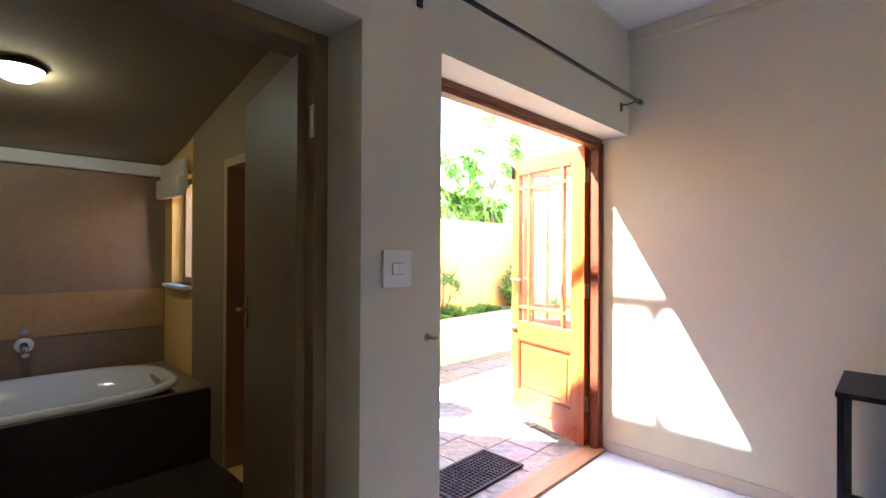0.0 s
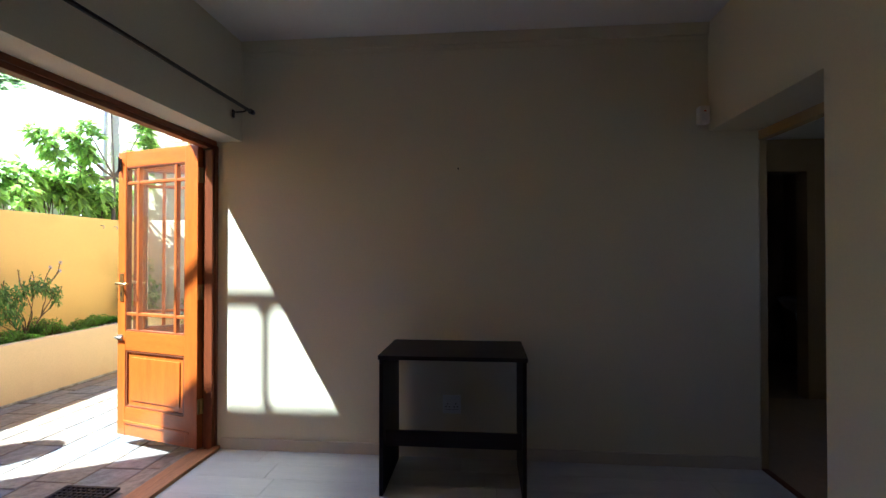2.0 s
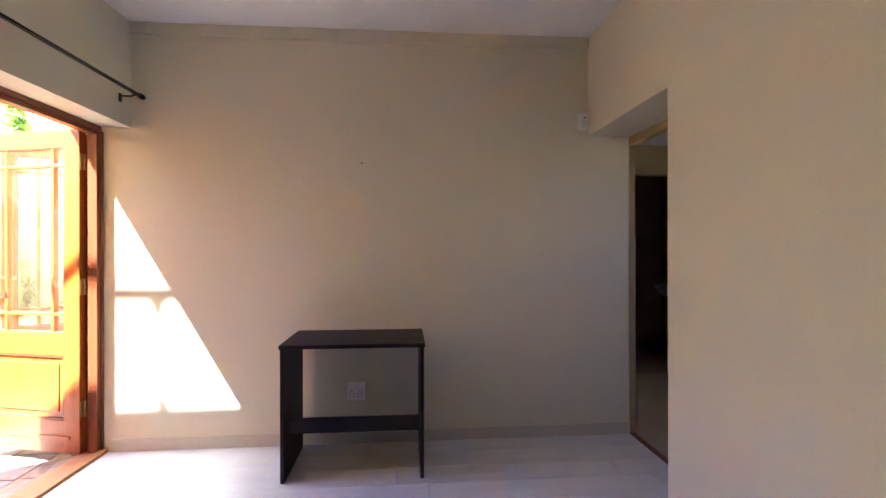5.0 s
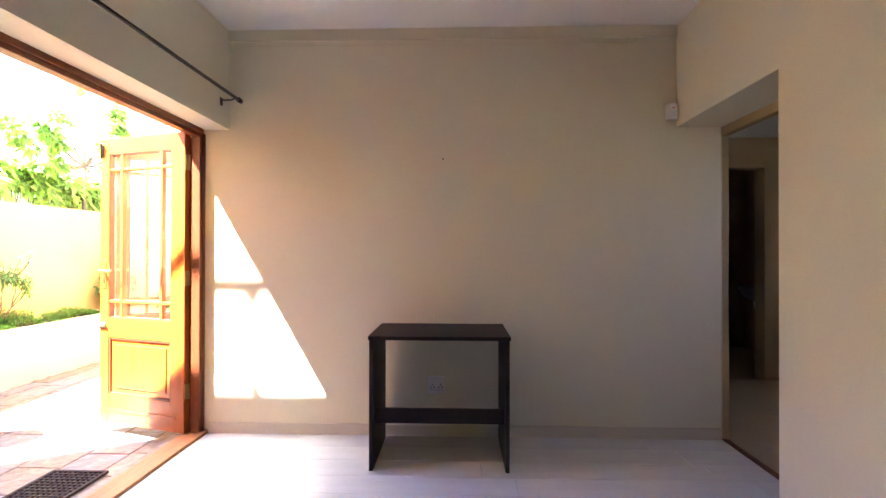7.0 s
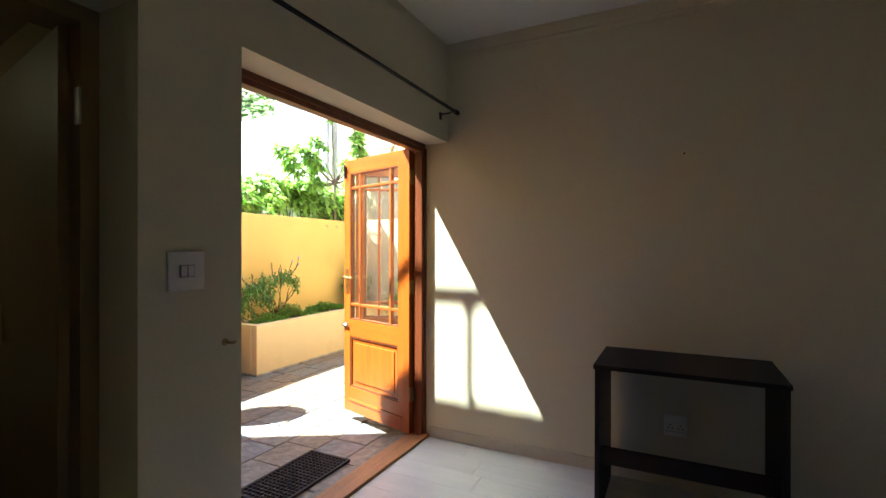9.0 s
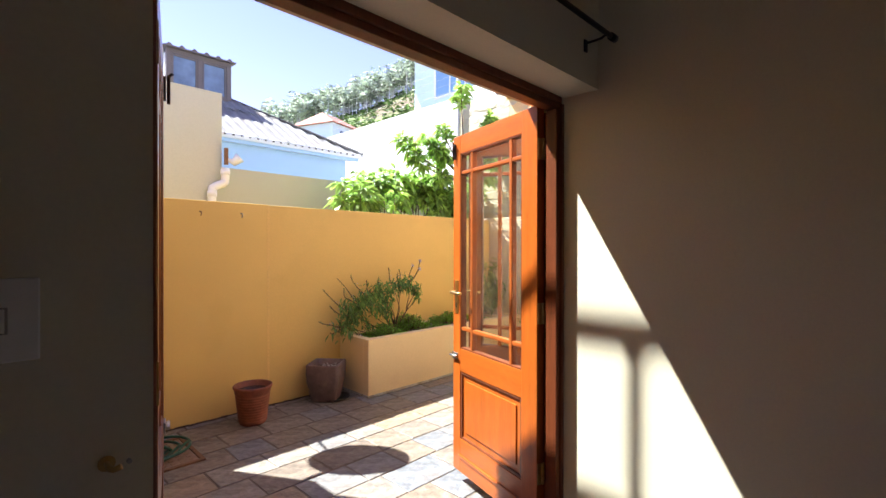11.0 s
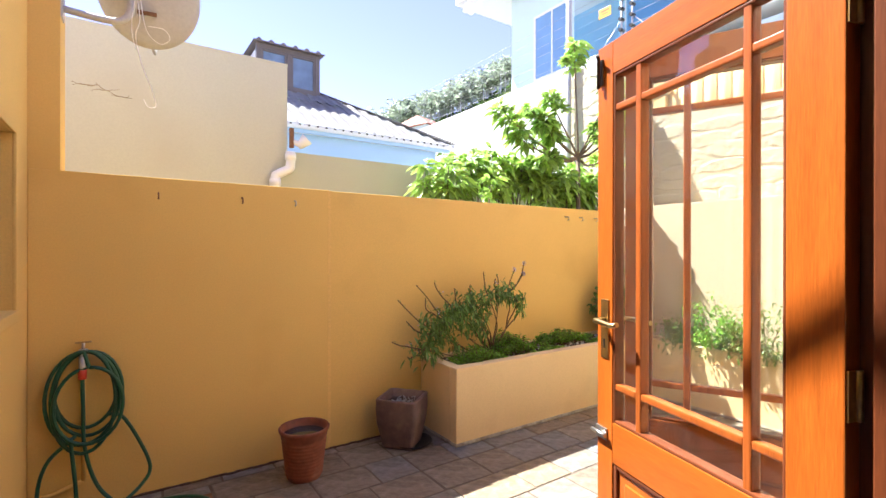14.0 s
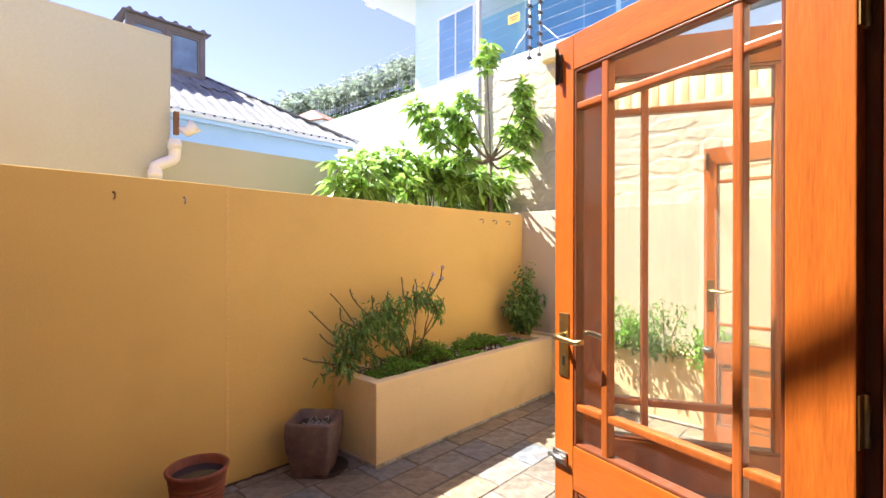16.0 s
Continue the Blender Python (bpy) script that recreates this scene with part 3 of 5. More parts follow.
def socket(at):
    s = thing("wall_socket", "white plastic double wall socket with switches", "wall socket", at)
    part("plate", boxes((-0.009, -0.058, -0.058, 0.0, 0.058, 0.058), bevel=0.003), M_PLASTIC, s)
    for y in (-0.026, 0.026):
        part("rocker", boxes((-0.014, y - 0.008, 0.018, -0.009, y + 0.008, 0.04), bevel=0.001), M_PLASTIC, s)
        for dy, dz in ((0, 0.004), (-0.011, -0.014), (0.011, -0.014)):
            part("pin_hole", boxes((-0.0098, y + dy - 0.0035, dz - 0.0035, -0.009, y + dy + 0.0035, dz + 0.0035)), M_BLACK, s)
    # thin grey strip drawn in for a shadow line on the plate
    part("painted_shade_line", boxes((-0.0096, -0.05, -0.033, -0.009, 0.05, -0.031)), M_GREYP, s)
    return s


socket((0.0, -1.415, 0.34))

sw = thing("light_switch", "white plastic two-gang light switch plate", "light switch", (-1.932, 0.0, 1.252))
part("plate", boxes((-0.063, -0.009, -0.063, 0.063, 0.0, 0.063), bevel=0.003), M_PLASTIC, sw)
# grey backing paints the shadow round the rockers
part("painted_shade_line", boxes((-0.026, -0.0096, -0.02, 0.026, -0.009, 0.02)), M_GREYP, sw)
for x in (-0.012, 0.012):
    part("rocker", boxes((x - 0.0105, -0.014, -0.018, x + 0.0105, -0.009, 0.018), bevel=0.002), M_PLASTIC, sw)

kb = thing("hook", "small brass door hook on the plaster wall", "hook", (-1.784, 0.0, 0.997))
bm = bmesh.new()
tube(bm, [(0, 0.0, 0), (0, -0.004, 0)], 0.013, 12)
part("rose", bm, M_BRASS, kb)
bm = bmesh.new()
tube(bm, [(0, -0.003, 0), (0, -0.03, 0), (0.004, -0.038, 0), (0.014, -0.042, 0.004)], 0.005, 8)
part("pin", bm, M_BRASS, kb)
ks = thing("screw", "tiny steel screw in the plaster wall", "screw", (-1.752, 0.0, 0.992))
bm = bmesh.new()
tube(bm, [(0, 0, 0), (0, -0.008, 0)], 0.004, 8)
part("shank", bm, M_STEEL, ks)
nl = thing("nail", "dark nail head in the bare wall", "nail", (0.0, -1.456, 1.852))
bm = bmesh.new()
tube(bm, [(0, 0, 0), (-0.012, 0, 0.003)], 0.0045, 8)
part("shank", bm, M_DARKMETAL, nl)

rod = thing("curtain_rod", "thin black metal curtain rod above the garden door", "curtain rod", (0.0, -0.09, 2.245))
bm = bmesh.new()
tube(bm, [(-2.0, 0, 0), (-1.0, 0, 0), (-0.05, 0, 0)], 0.0105, 12)
part("pole", bm, M_BLACK, rod)
for x in (-2.0, -0.05):
    bm = bmesh.new()
    tube(bm, [(x - 0.02, 0, 0), (x + 0.02, 0, 0)], 0.016, 12)
    part("finial", bm, M_BLACK, rod)
for x in (-1.83, -0.12):
    bm = bmesh.new()
    tube(bm, [(x, 0, -0.012), (x, 0.02, -0.02), (x, 0.088, -0.02)], 0.005, 8)
    box(bm, x - 0.012, 0.084, -0.055, x + 0.012, 0.09, -0.005)
    part("bracket", bm, M_BLACK, rod)

al = thing("alarm_sensor", "small white motion sensor in the wall corner", "alarm sensor", (-0.03, -2.955, 2.15))
part("body", boxes((-0.03, -0.03, -0.055, 0.028, 0.03, 0.055), bevel=0.010), M_PLASTIC, al)
part("lens", boxes((-0.034, -0.018, -0.035, -0.029, 0.018, 0.005), bevel=0.003), M_ENAMEL, al)
part("indicator", boxes((-0.0325, -0.006, 0.016, -0.0295, 0.006, 0.024)), M_RED, al)

# ================= bathroom beyond the north wall =================
BX0, BY1 = -3.7, 2.92
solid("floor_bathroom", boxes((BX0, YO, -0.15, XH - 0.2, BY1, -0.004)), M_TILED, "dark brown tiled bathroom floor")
solid("wall_bath_north", boxes((BX0, BY1, G, XH - 0.2, 3.1, 2.7)), M_TILE, "brown tiled bathroom wall behind the bath")
solid("wall_bath_west", boxes((BX0 - 0.15, YO, G, BX0, 3.1, 2.7)), M_TILE, "brown tiled bathroom side wall")
solid("wall_bath_lining", boxes((XH - 0.212, YO + 0.01, G, XH - 0.2, DY0, 2.4), (XH - 0.212, DY0, DZ, XH - 0.2, DY1, 2.4), (XH - 0.212, DY1, G, XH - 0.2, WY0 - 0.06, 2.4)), M_OCHREB, "ochre painted bathroom wall lining")
bm = bmesh.new()
q = [bm.verts.new(p) for p in ((BX0, YO, 2.5), (XH - 0.2, YO, 2.5), (XH - 0.2, BY1, 1.97), (BX0, BY1, 1.97))]
w = [bm.verts.new((v.co.x, v.co.y, v.co.z + 0.08)) for v in q]
bm.faces.new(q)
bm.faces.new(w[::-1])
for k in range(4):
    bm.faces.new((q[k], q[(k + 1) % 4], w[(k + 1) % 4], w[k]))
solid("ceiling_bathroom", bm, M_BCEIL, "sloping tan bathroom ceiling, shade put into its colour")
solid("trim_bath_cornice", boxes((BX0, BY1 - 0.05, 1.88, XH - 0.2, BY1, 1.97), bevel=0.01), M_CEIL, "white cornice under the sloping bathroom ceiling")
border = solid("trim_tile_border", boxes((BX0, BY1 - 0.01, 0.72, XH - 0.21, BY1, 1.01)), M_TILEB, "honey coloured tile border above the bath")

bath = thing("bathtub", "white built-in bathtub with brown tiled front", "bathtub", (-2.75, 2.4, 0.0))
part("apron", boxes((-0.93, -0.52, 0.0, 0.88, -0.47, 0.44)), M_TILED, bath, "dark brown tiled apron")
part("ledge", boxes((0.70, -0.47, 0.0, 0.88, 0.5, 0.44)), M_TILE, bath, "brown tiled ledge")
part("ledge", boxes((-0.93, -0.47, 0.0, -0.7, 0.5, 0.44)), M_TILE, bath, "brown tiled ledge")
bm = bmesh.new()
N = 40
def ring(a, b, z, p=3.2):
    out = []
    for k in range(N):
        c, s = math.cos(k * math.tau / N), math.sin(k * math.tau / N)
        out.append(bm.verts.new((a * math.copysign(abs(c) ** (2 / p), c), b * math.copysign(abs(s) ** (2 / p), s), z)))
    return out
rs = [ring(0.80, 0.47, 0.435), ring(0.80, 0.47, 0.465), ring(0.77, 0.44, 0.475), ring(0.72, 0.37, 0.46), ring(0.66, 0.32, 0.26), ring(0.55, 0.25, 0.13)]
for q, w in zip(rs, rs[1:]):
    for k in range(N):
        f = bm.faces.new((q[k], q[(k + 1) % N], w[(k + 1) % N], w[k]))
        f.smooth = True
bm.faces.new(rs[-1])
part("basin", bm, M_ENAMEL, bath, "glossy white enamel tub")
tap = thing("bath_tap", "chrome wall-mounted bath mixer tap", "tap", (-2.69, BY1, 0.68))
bm = bmesh.new()
tube(bm, [(0, 0, 0), (0, -0.05, 0)], 0.05, 16)
tube(bm, [(0, -0.05, 0), (0, -0.12, -0.02), (0, -0.16, -0.05)], 0.02, 12)
part("spout", bm, M_CHROME, tap)
bm = bmesh.new()
tube(bm, [(0.0, 0, 0.09), (0, -0.05, 0.09)], 0.022, 12)
part("lever", bm, M_CHROME, tap)

cl = thing("ceiling_light", "round frosted glass ceiling light, switched on", "ceiling light", (-2.79, 1.83, 2.20))
bm = bmesh.new()
lathe(bm, [(0.02, -0.075), (0.06, -0.062), (0.092, -0.03), (0.10, -0.004)], 28)
part("shade", bm, M_LAMP, cl, "glowing frosted glass shade")
bm = bmesh.new()
lathe(bm, [(0.106, -0.012), (0.11, 0.0), (0.10, 0.03)], 28)
part("rim", bm, M_DARKMETAL, cl)

wn1 = thing("window_1", "small wooden bathroom window with a rolled blind", "window", (XH - 0.1, (WY0 + WY1) / 2, WZ0), kind="structure")
hw, hh = (WY1 - WY0) / 2, WZ1 - WZ0
part("window_frame", boxes((-0.02, -hw, 0, 0.06, -hw + 0.045, hh), (-0.02, hw - 0.045, 0, 0.06, hw, hh), (-0.02, -hw + 0.045, 0, 0.06, hw - 0.045, 0.045), (-0.02, -hw + 0.045, hh - 0.045, 0.06, hw - 0.045, hh), bevel=0.003), M_OCHREIN, wn1)
part("pane", boxes((0.018, -hw + 0.04, 0.04, 0.022, hw - 0.04, hh - 0.04)), M_GLASS, wn1).visible_shadow = False
part("window_sill", boxes((-0.16, -hw - 0.02, -0.025, -0.02, hw + 0.02, 0.0), bevel=0.004), M_PLASTIC, wn1)
part("stay", boxes((0.0, -0.01, 0.02, 0.012, 0.01, 0.16)), M_BRASS, wn1)
part("window_surround", boxes((0.1, -hw - 0.05, -0.05, 0.115, -hw, hh + 0.05), (0.1, hw, -0.05, 0.115, hw + 0.05, hh + 0.05), (0.1, -hw, hh, 0.115, hw, hh + 0.05), (0.1, -hw, -0.05, 0.125, hw, 0.0), bevel=0.004), M_OCHRE, wn1)
bl = thing("roman_blind", "cream cloth blind pulled up over the window", "blind", (XH - 0.235, (WY0 + WY1) / 2, WZ1 - 0.02))
bm = boxes((-0.04, -0.26, -0.10, 0.0, 0.26, 0.12), (-0.07, -0.26, -0.14, -0.01, 0.26, 0.0), bevel=0.02)
part("cloth", bm, M_BLIND, bl)

# bathroom door: lining and open leaf
bd = thing("door_3", "ochre painted bathroom door standing open", "door", (-2.115, 0.225, 0.0), kind="structure")
part("frame", boxes((-0.02, -0.03, 0.0, 0.033, 0.12, LZ), (-0.88, -0.03, 0.0, -0.835, 0.12, LZ), (-0.835, -0.03, LZ - 0.05, -0.02, 0.12, LZ), bevel=0.003), M_OCHREB, bd)
lf = part("leaf", boxes((-0.02, 0, 0.01, 0.02, 0.75, 2.0), bevel=0.003), M_BDOOR, bd, "plain brown door leaf")
lf.matrix_local = pose(-0.03, 0.03, 0, 0, 0, -10)
bm = boxes((-0.026, 0.68, 0.95, -0.02, 0.72, 1.10))
tube(bm, [(-0.02, 0.70, 1.04), (-0.06, 0.70, 1.04), (-0.065, 0.60, 1.04)], 0.008, 8)
part("handle", bm, M_BRASS, lf)
part("hinge", boxes((-0.027, -0.034, 1.70, -0.018, -0.008, 1.81), bevel=0.002), M_GALV, bd)
# panelled door between the bathroom and the yard
wd6 = thing("door_6", "closed panelled brown wooden door of the wing, in a painted frame", "door", (XH - 0.05, DY0, 0.0), kind="structure")
dw = DY1 - DY0
part("frame", boxes((-0.16, 0.0, 0.0, 0.03, 0.05, DZ), (-0.16, dw - 0.05, 0.0, 0.03, dw, DZ), (-0.16, 0.05, DZ - 0.05, 0.03, dw - 0.05, DZ), bevel=0.003), M_OCHREIN, wd6)
part("stile", boxes((-0.02, 0.052, 0.01, 0.02, 0.15, DZ - 0.052), bevel=0.003), M_WOOD, wd6)
part("stile", boxes((-0.02, dw - 0.15, 0.01, 0.02, dw - 0.052, DZ - 0.052), bevel=0.003), M_WOOD, wd6)
part("middle_stile", boxes((-0.019, dw / 2 - 0.045, 0.2, 0.019, dw / 2 + 0.045, DZ - 0.15), bevel=0.003), M_WOOD, wd6)
for z0, z1 in ((0.01, 0.2), (0.82, 0.95), (1.30, 1.38), (DZ - 0.15, DZ - 0.052)):
    part("rail", boxes((-0.018, 0.15, z0, 0.018, dw - 0.15, z1), bevel=0.003), M_WOOD, wd6)
for z0, z1 in ((0.2, 0.82), (0.95, 1.30), (1.38, DZ - 0.15)):
    for y0, y1 in ((0.15, dw / 2 - 0.045), (dw / 2 + 0.045, dw - 0.15)):
        part("panel", boxes((-0.007, y0, z0, 0.007, y1, z1), (-0.014, y0 + 0.03, z0 + 0.03, 0.014, y1 - 0.03, z1 - 0.03), bevel=0.005), M_WOOD, wd6)
bm = boxes((-0.026, dw - 0.125, 0.98, -0.02, dw - 0.085, 1.14), bevel=0.001)
tube(bm, [(-0.02, dw - 0.105, 1.1), (-0.055, dw - 0.105, 1.1), (-0.06, dw - 0.2, 1.1)], 0.008, 8)
part("handle", bm, M_STEEL, wd6)

# ================= passage beyond the south opening =================
solid("floor_passage", boxes((-2.6, -5.2, -0.15, 1.5, -3.33, -0.006), (0.0, -3.33, -0.15, 1.5, -3.30, -0.006)), M_PFLOOR, "tan tiled passage floor")
solid("trim_floor_strip", boxes((-0.98, -3.335, -0.15, 0.0, -3.295, 0.004), bevel=0.002), M_DOORF, "dark wooden strip between two floors")
solid("wall_passage_east", boxes((1.5, -3.75, -0.15, 1.62, -3.29, 2.4), (1.5, -5.3, -0.15, 1.62, -4.52, 2.4), (1.5, -4.52, 2.05, 1.62, -3.75, 2.4)), M_OCHREIN, "ochre painted passage wall with a doorway")
# the gap at x -1.1 to -0.5 is an unseen opening added to light the passage
solid("wall_passage_south", boxes((-2.6, -5.3, -0.15, -1.1, -5.2, 2.4), (-0.5, -5.3, -0.15, 1.5, -5.2, 2.4), (-1.1, -5.3, -0.15, -0.5, -5.2, 1.25), (-1.1, -5.3, 1.9, -0.5, -5.2, 2.4)), M_WALL, "beige passage wall")
solid("wall_passage_west", boxes((-2.7, -5.3, -0.15, -2.6, -3.29, 2.4)), M_WALL, "beige passage wall")
solid("wall_passage_north", boxes((0.0, -3.30, G, 1.5, -3.292, 2.4)), M_WALL, "beige passage wall behind the room")
solid("ceiling_passage", boxes((-2.7, -5.3, 2.35, 4.0, -3.29, 2.42)), M_CEIL, "low white passage ceiling")
d4 = thing("door_4", "ochre painted door frame of the cloakroom", "door frame", (1.47, -4.135, 0.0), kind="structure")
part("frame", boxes((0.0, -0.455, 0, 0.05, -0.385, 2.12), (0.0, 0.385, 0, 0.05, 0.455, 2.12), (0.0, -0.385, 2.05, 0.05, 0.385, 2.12), bevel=0.004), M_OCHREIN, d4)
pf = thing("door_5", "thin painted frame strip at the passage corner", "door frame", (0.0, -3.31, 0.0), kind="structure")
part("frame", boxes((0.0, -0.03, 0.0, 0.05, 0.018, 2.03), (-0.98, -0.03, 2.0, 0.0, 0.02, 2.058), bevel=0.003), M_OCHREIN, pf)
solid("wall_cloakroom", boxes((3.1, -5.4, -0.15, 3.2, -3.29, 2.4), (1.62, -5.4, -0.15, 3.1, -5.3, 2.4), (1.62, -3.4, -0.15, 3.1, -3.3, 2.4)), M_TILE, "brown tiled cloakroom walls")
solid("floor_cloakroom", boxes((1.625, -5.3, -0.15, 3.1, -3.4, -0.008), (1.505, -4.52, -0.15, 1.625, -3.75, -0.008)), M_TILE, "dark tiled cloakroom floor")
ba = thing("washbasin", "white pedestal washbasin on a tiled wall", "washbasin", (2.35, -5.07, 0.0))
bm = bmesh.new()
lathe(bm, [(0.09, 0.0), (0.075, 0.1), (0.07, 0.5), (0.1, 0.68)], 24)
part("pedestal", bm, M_ENAMEL, ba)
bm = bmesh.new()
lathe(bm, [(0.08, 0.66), (0.2, 0.72), (0.25, 0.80), (0.255, 0.83), (0.235, 0.83), (0.2, 0.76), (0.06, 0.72)], 32)
part("bowl", bm, M_ENAMEL, ba)
bm = bmesh.new()
tube(bm, [(0.12, -0.15, 0.80), (0.12, -0.15, 0.93), (0.09, -0.08, 0.95), (0.08, -0.05, 0.92)], 0.013, 10)
part("tap", bm, M_CHROME, ba)

# ================= courtyard things =================
rng = random.Random(7)


def planter(name, x0, y0, x1, y1, top, mat, label, w=0.085, open_ends=()):
    p = thing(name, label, "planter", ((x0 + x1) / 2, (y0 + y1) / 2, G))
    hx, hy, t = (x1 - x0) / 2, (y1 - y0) / 2, top - G
    part("front_wall", boxes((-hx, -hy, 0, hx, -hy + w, t), bevel=0.008), mat, p)
    part("back_wall", boxes((-hx, hy - w * 0.3, 0, hx, hy, t - 0.004), bevel=0.004), mat, p)
    part("end_wall", boxes((-hx, -hy + w, 0, -hx + w, hy - w * 0.3, t - 0.001), bevel=0.006), mat, p)
    part("end_wall", boxes((hx - w, -hy + w, 0, hx, hy - w * 0.3, t - 0.001), bevel=0.006), mat, p)
    part("cement_foot", boxes((-hx - 0.012, -hy - 0.014, 0, hx, -hy - 0.001, 0.022), (-hx - 0.012, -hy - 0.001, 0, -hx - 0.001, hy - 0.02, 0.02), bevel=0.005), M_CEMENT, p, "pale rough cement fillet")
    part("soil", boxes((-hx + w, -hy + w, 0, hx - w, hy - w * 0.3, t - 0.035)), M_EARTH, p, "dark soil with pebbles")
    return p


planter("planter", 0.685, 2.62, 2.885, 3.105, 0.49, M_PLANTER, "long pale ochre plastered planter box along the garden wall")
planter("planter", 2.885, 0.7, 3.10, 3.10, 0.488, M_PLANTER, "narrow pale ochre plastered planter box by the cream wall", 0.05)

v, f = [], []
for k in range(420):
    x, y = rng.uniform(0.78, 2.8), rng.uniform(2.715, 3.06)
    r = rng.uniform(0.008, 0.02)
    i = len(v)
    v += [(x + r, y, 0.455), (x, y + r, 0.455), (x - r, y, 0.455), (x, y - r, 0.455), (x, y, 0.455 + r * 0.8)]
    f += [(i, i + 1, i + 4), (i + 1, i + 2, i + 4), (i + 2, i + 3, i + 4), (i + 3, i, i + 4)]
tagged(raw_mesh("pebbles", v, f, M_PEBBLE), "pale pebbles scattered over planter soil", "pebbles", "", "stuff")


def shrub(name, label, at, stems, leaf_len, leaf_w, mat, per=26, flowers=0, category="shrub"):
    """stems: tips relative to the base; each stem bends up and carries leaves on its outer half."""
    s = thing(name, label, category, at)
    bm, L = bmesh.new(), Leaves(rng)
    fl = Leaves(rng)
    for tip in stems:
        tip = Vector(tip)
        c = Vector((tip.x * rng.uniform(0.35, 0.7), tip.y * 0.5, tip.z * rng.uniform(0.25, 0.6)))
        pts = [(1 - u) ** 2 * Vector((0, 0, 0)) + 2 * u * (1 - u) * c + u * u * tip + Vector((rng.uniform(-1, 1), rng.uniform(-1, 1), rng.uniform(-1, 1))) * 0.008 for u in (0, 0.2, 0.4, 0.6, 0.8, 1)]
        tube(bm, pts, 0.006, 5, 0.002)
        for k in range(per):
            u = rng.betavariate(4.0, 1.5)
            p = (1 - u) ** 2 * Vector((0, 0, 0)) + 2 * u * (1 - u) * c + u * u * tip
            p += Vector((rng.gauss(0, 1), rng.gauss(0, 1), rng.gauss(0, 1))) * 0.038
            d = Vector((rng.gauss(0, 1), rng.gauss(0, 1), rng.gauss(-0.3, 0.7)))
            L.leaf(p, d, leaf_len * rng.uniform(0.6, 1.3), leaf_w * rng.uniform(0.7, 1.2), 0.35)
        if flowers:
            d = (tip - c).normalized()
            side = Vector((rng.uniform(-1, 1), rng.uniform(-1, 1), 0)) * 0.03
            spike = [tip + d * 0.035 * k + side * k * k * 0.12 for k in range(6)]
            tube(bm, spike, 0.0022, 4, 0.001)
            for k in range(16):
                p = spike[0].lerp(spike[-1], rng.random())
                L2 = fl if rng.random() < flowers else L
                L2.leaf(p, (rng.gauss(0, 1), rng.gauss(0, 1), rng.gauss(0, 0.6)), 0.014, 0.008, 0.1)
    part("branchwork", bm, M_STEM, s)["kind"] = "stuff"
    L.make("foliage", mat, s)
    if fl.v:
        fl.make("blossom", M_FLOWER, s, "small pale lilac flower spikes")
    return s


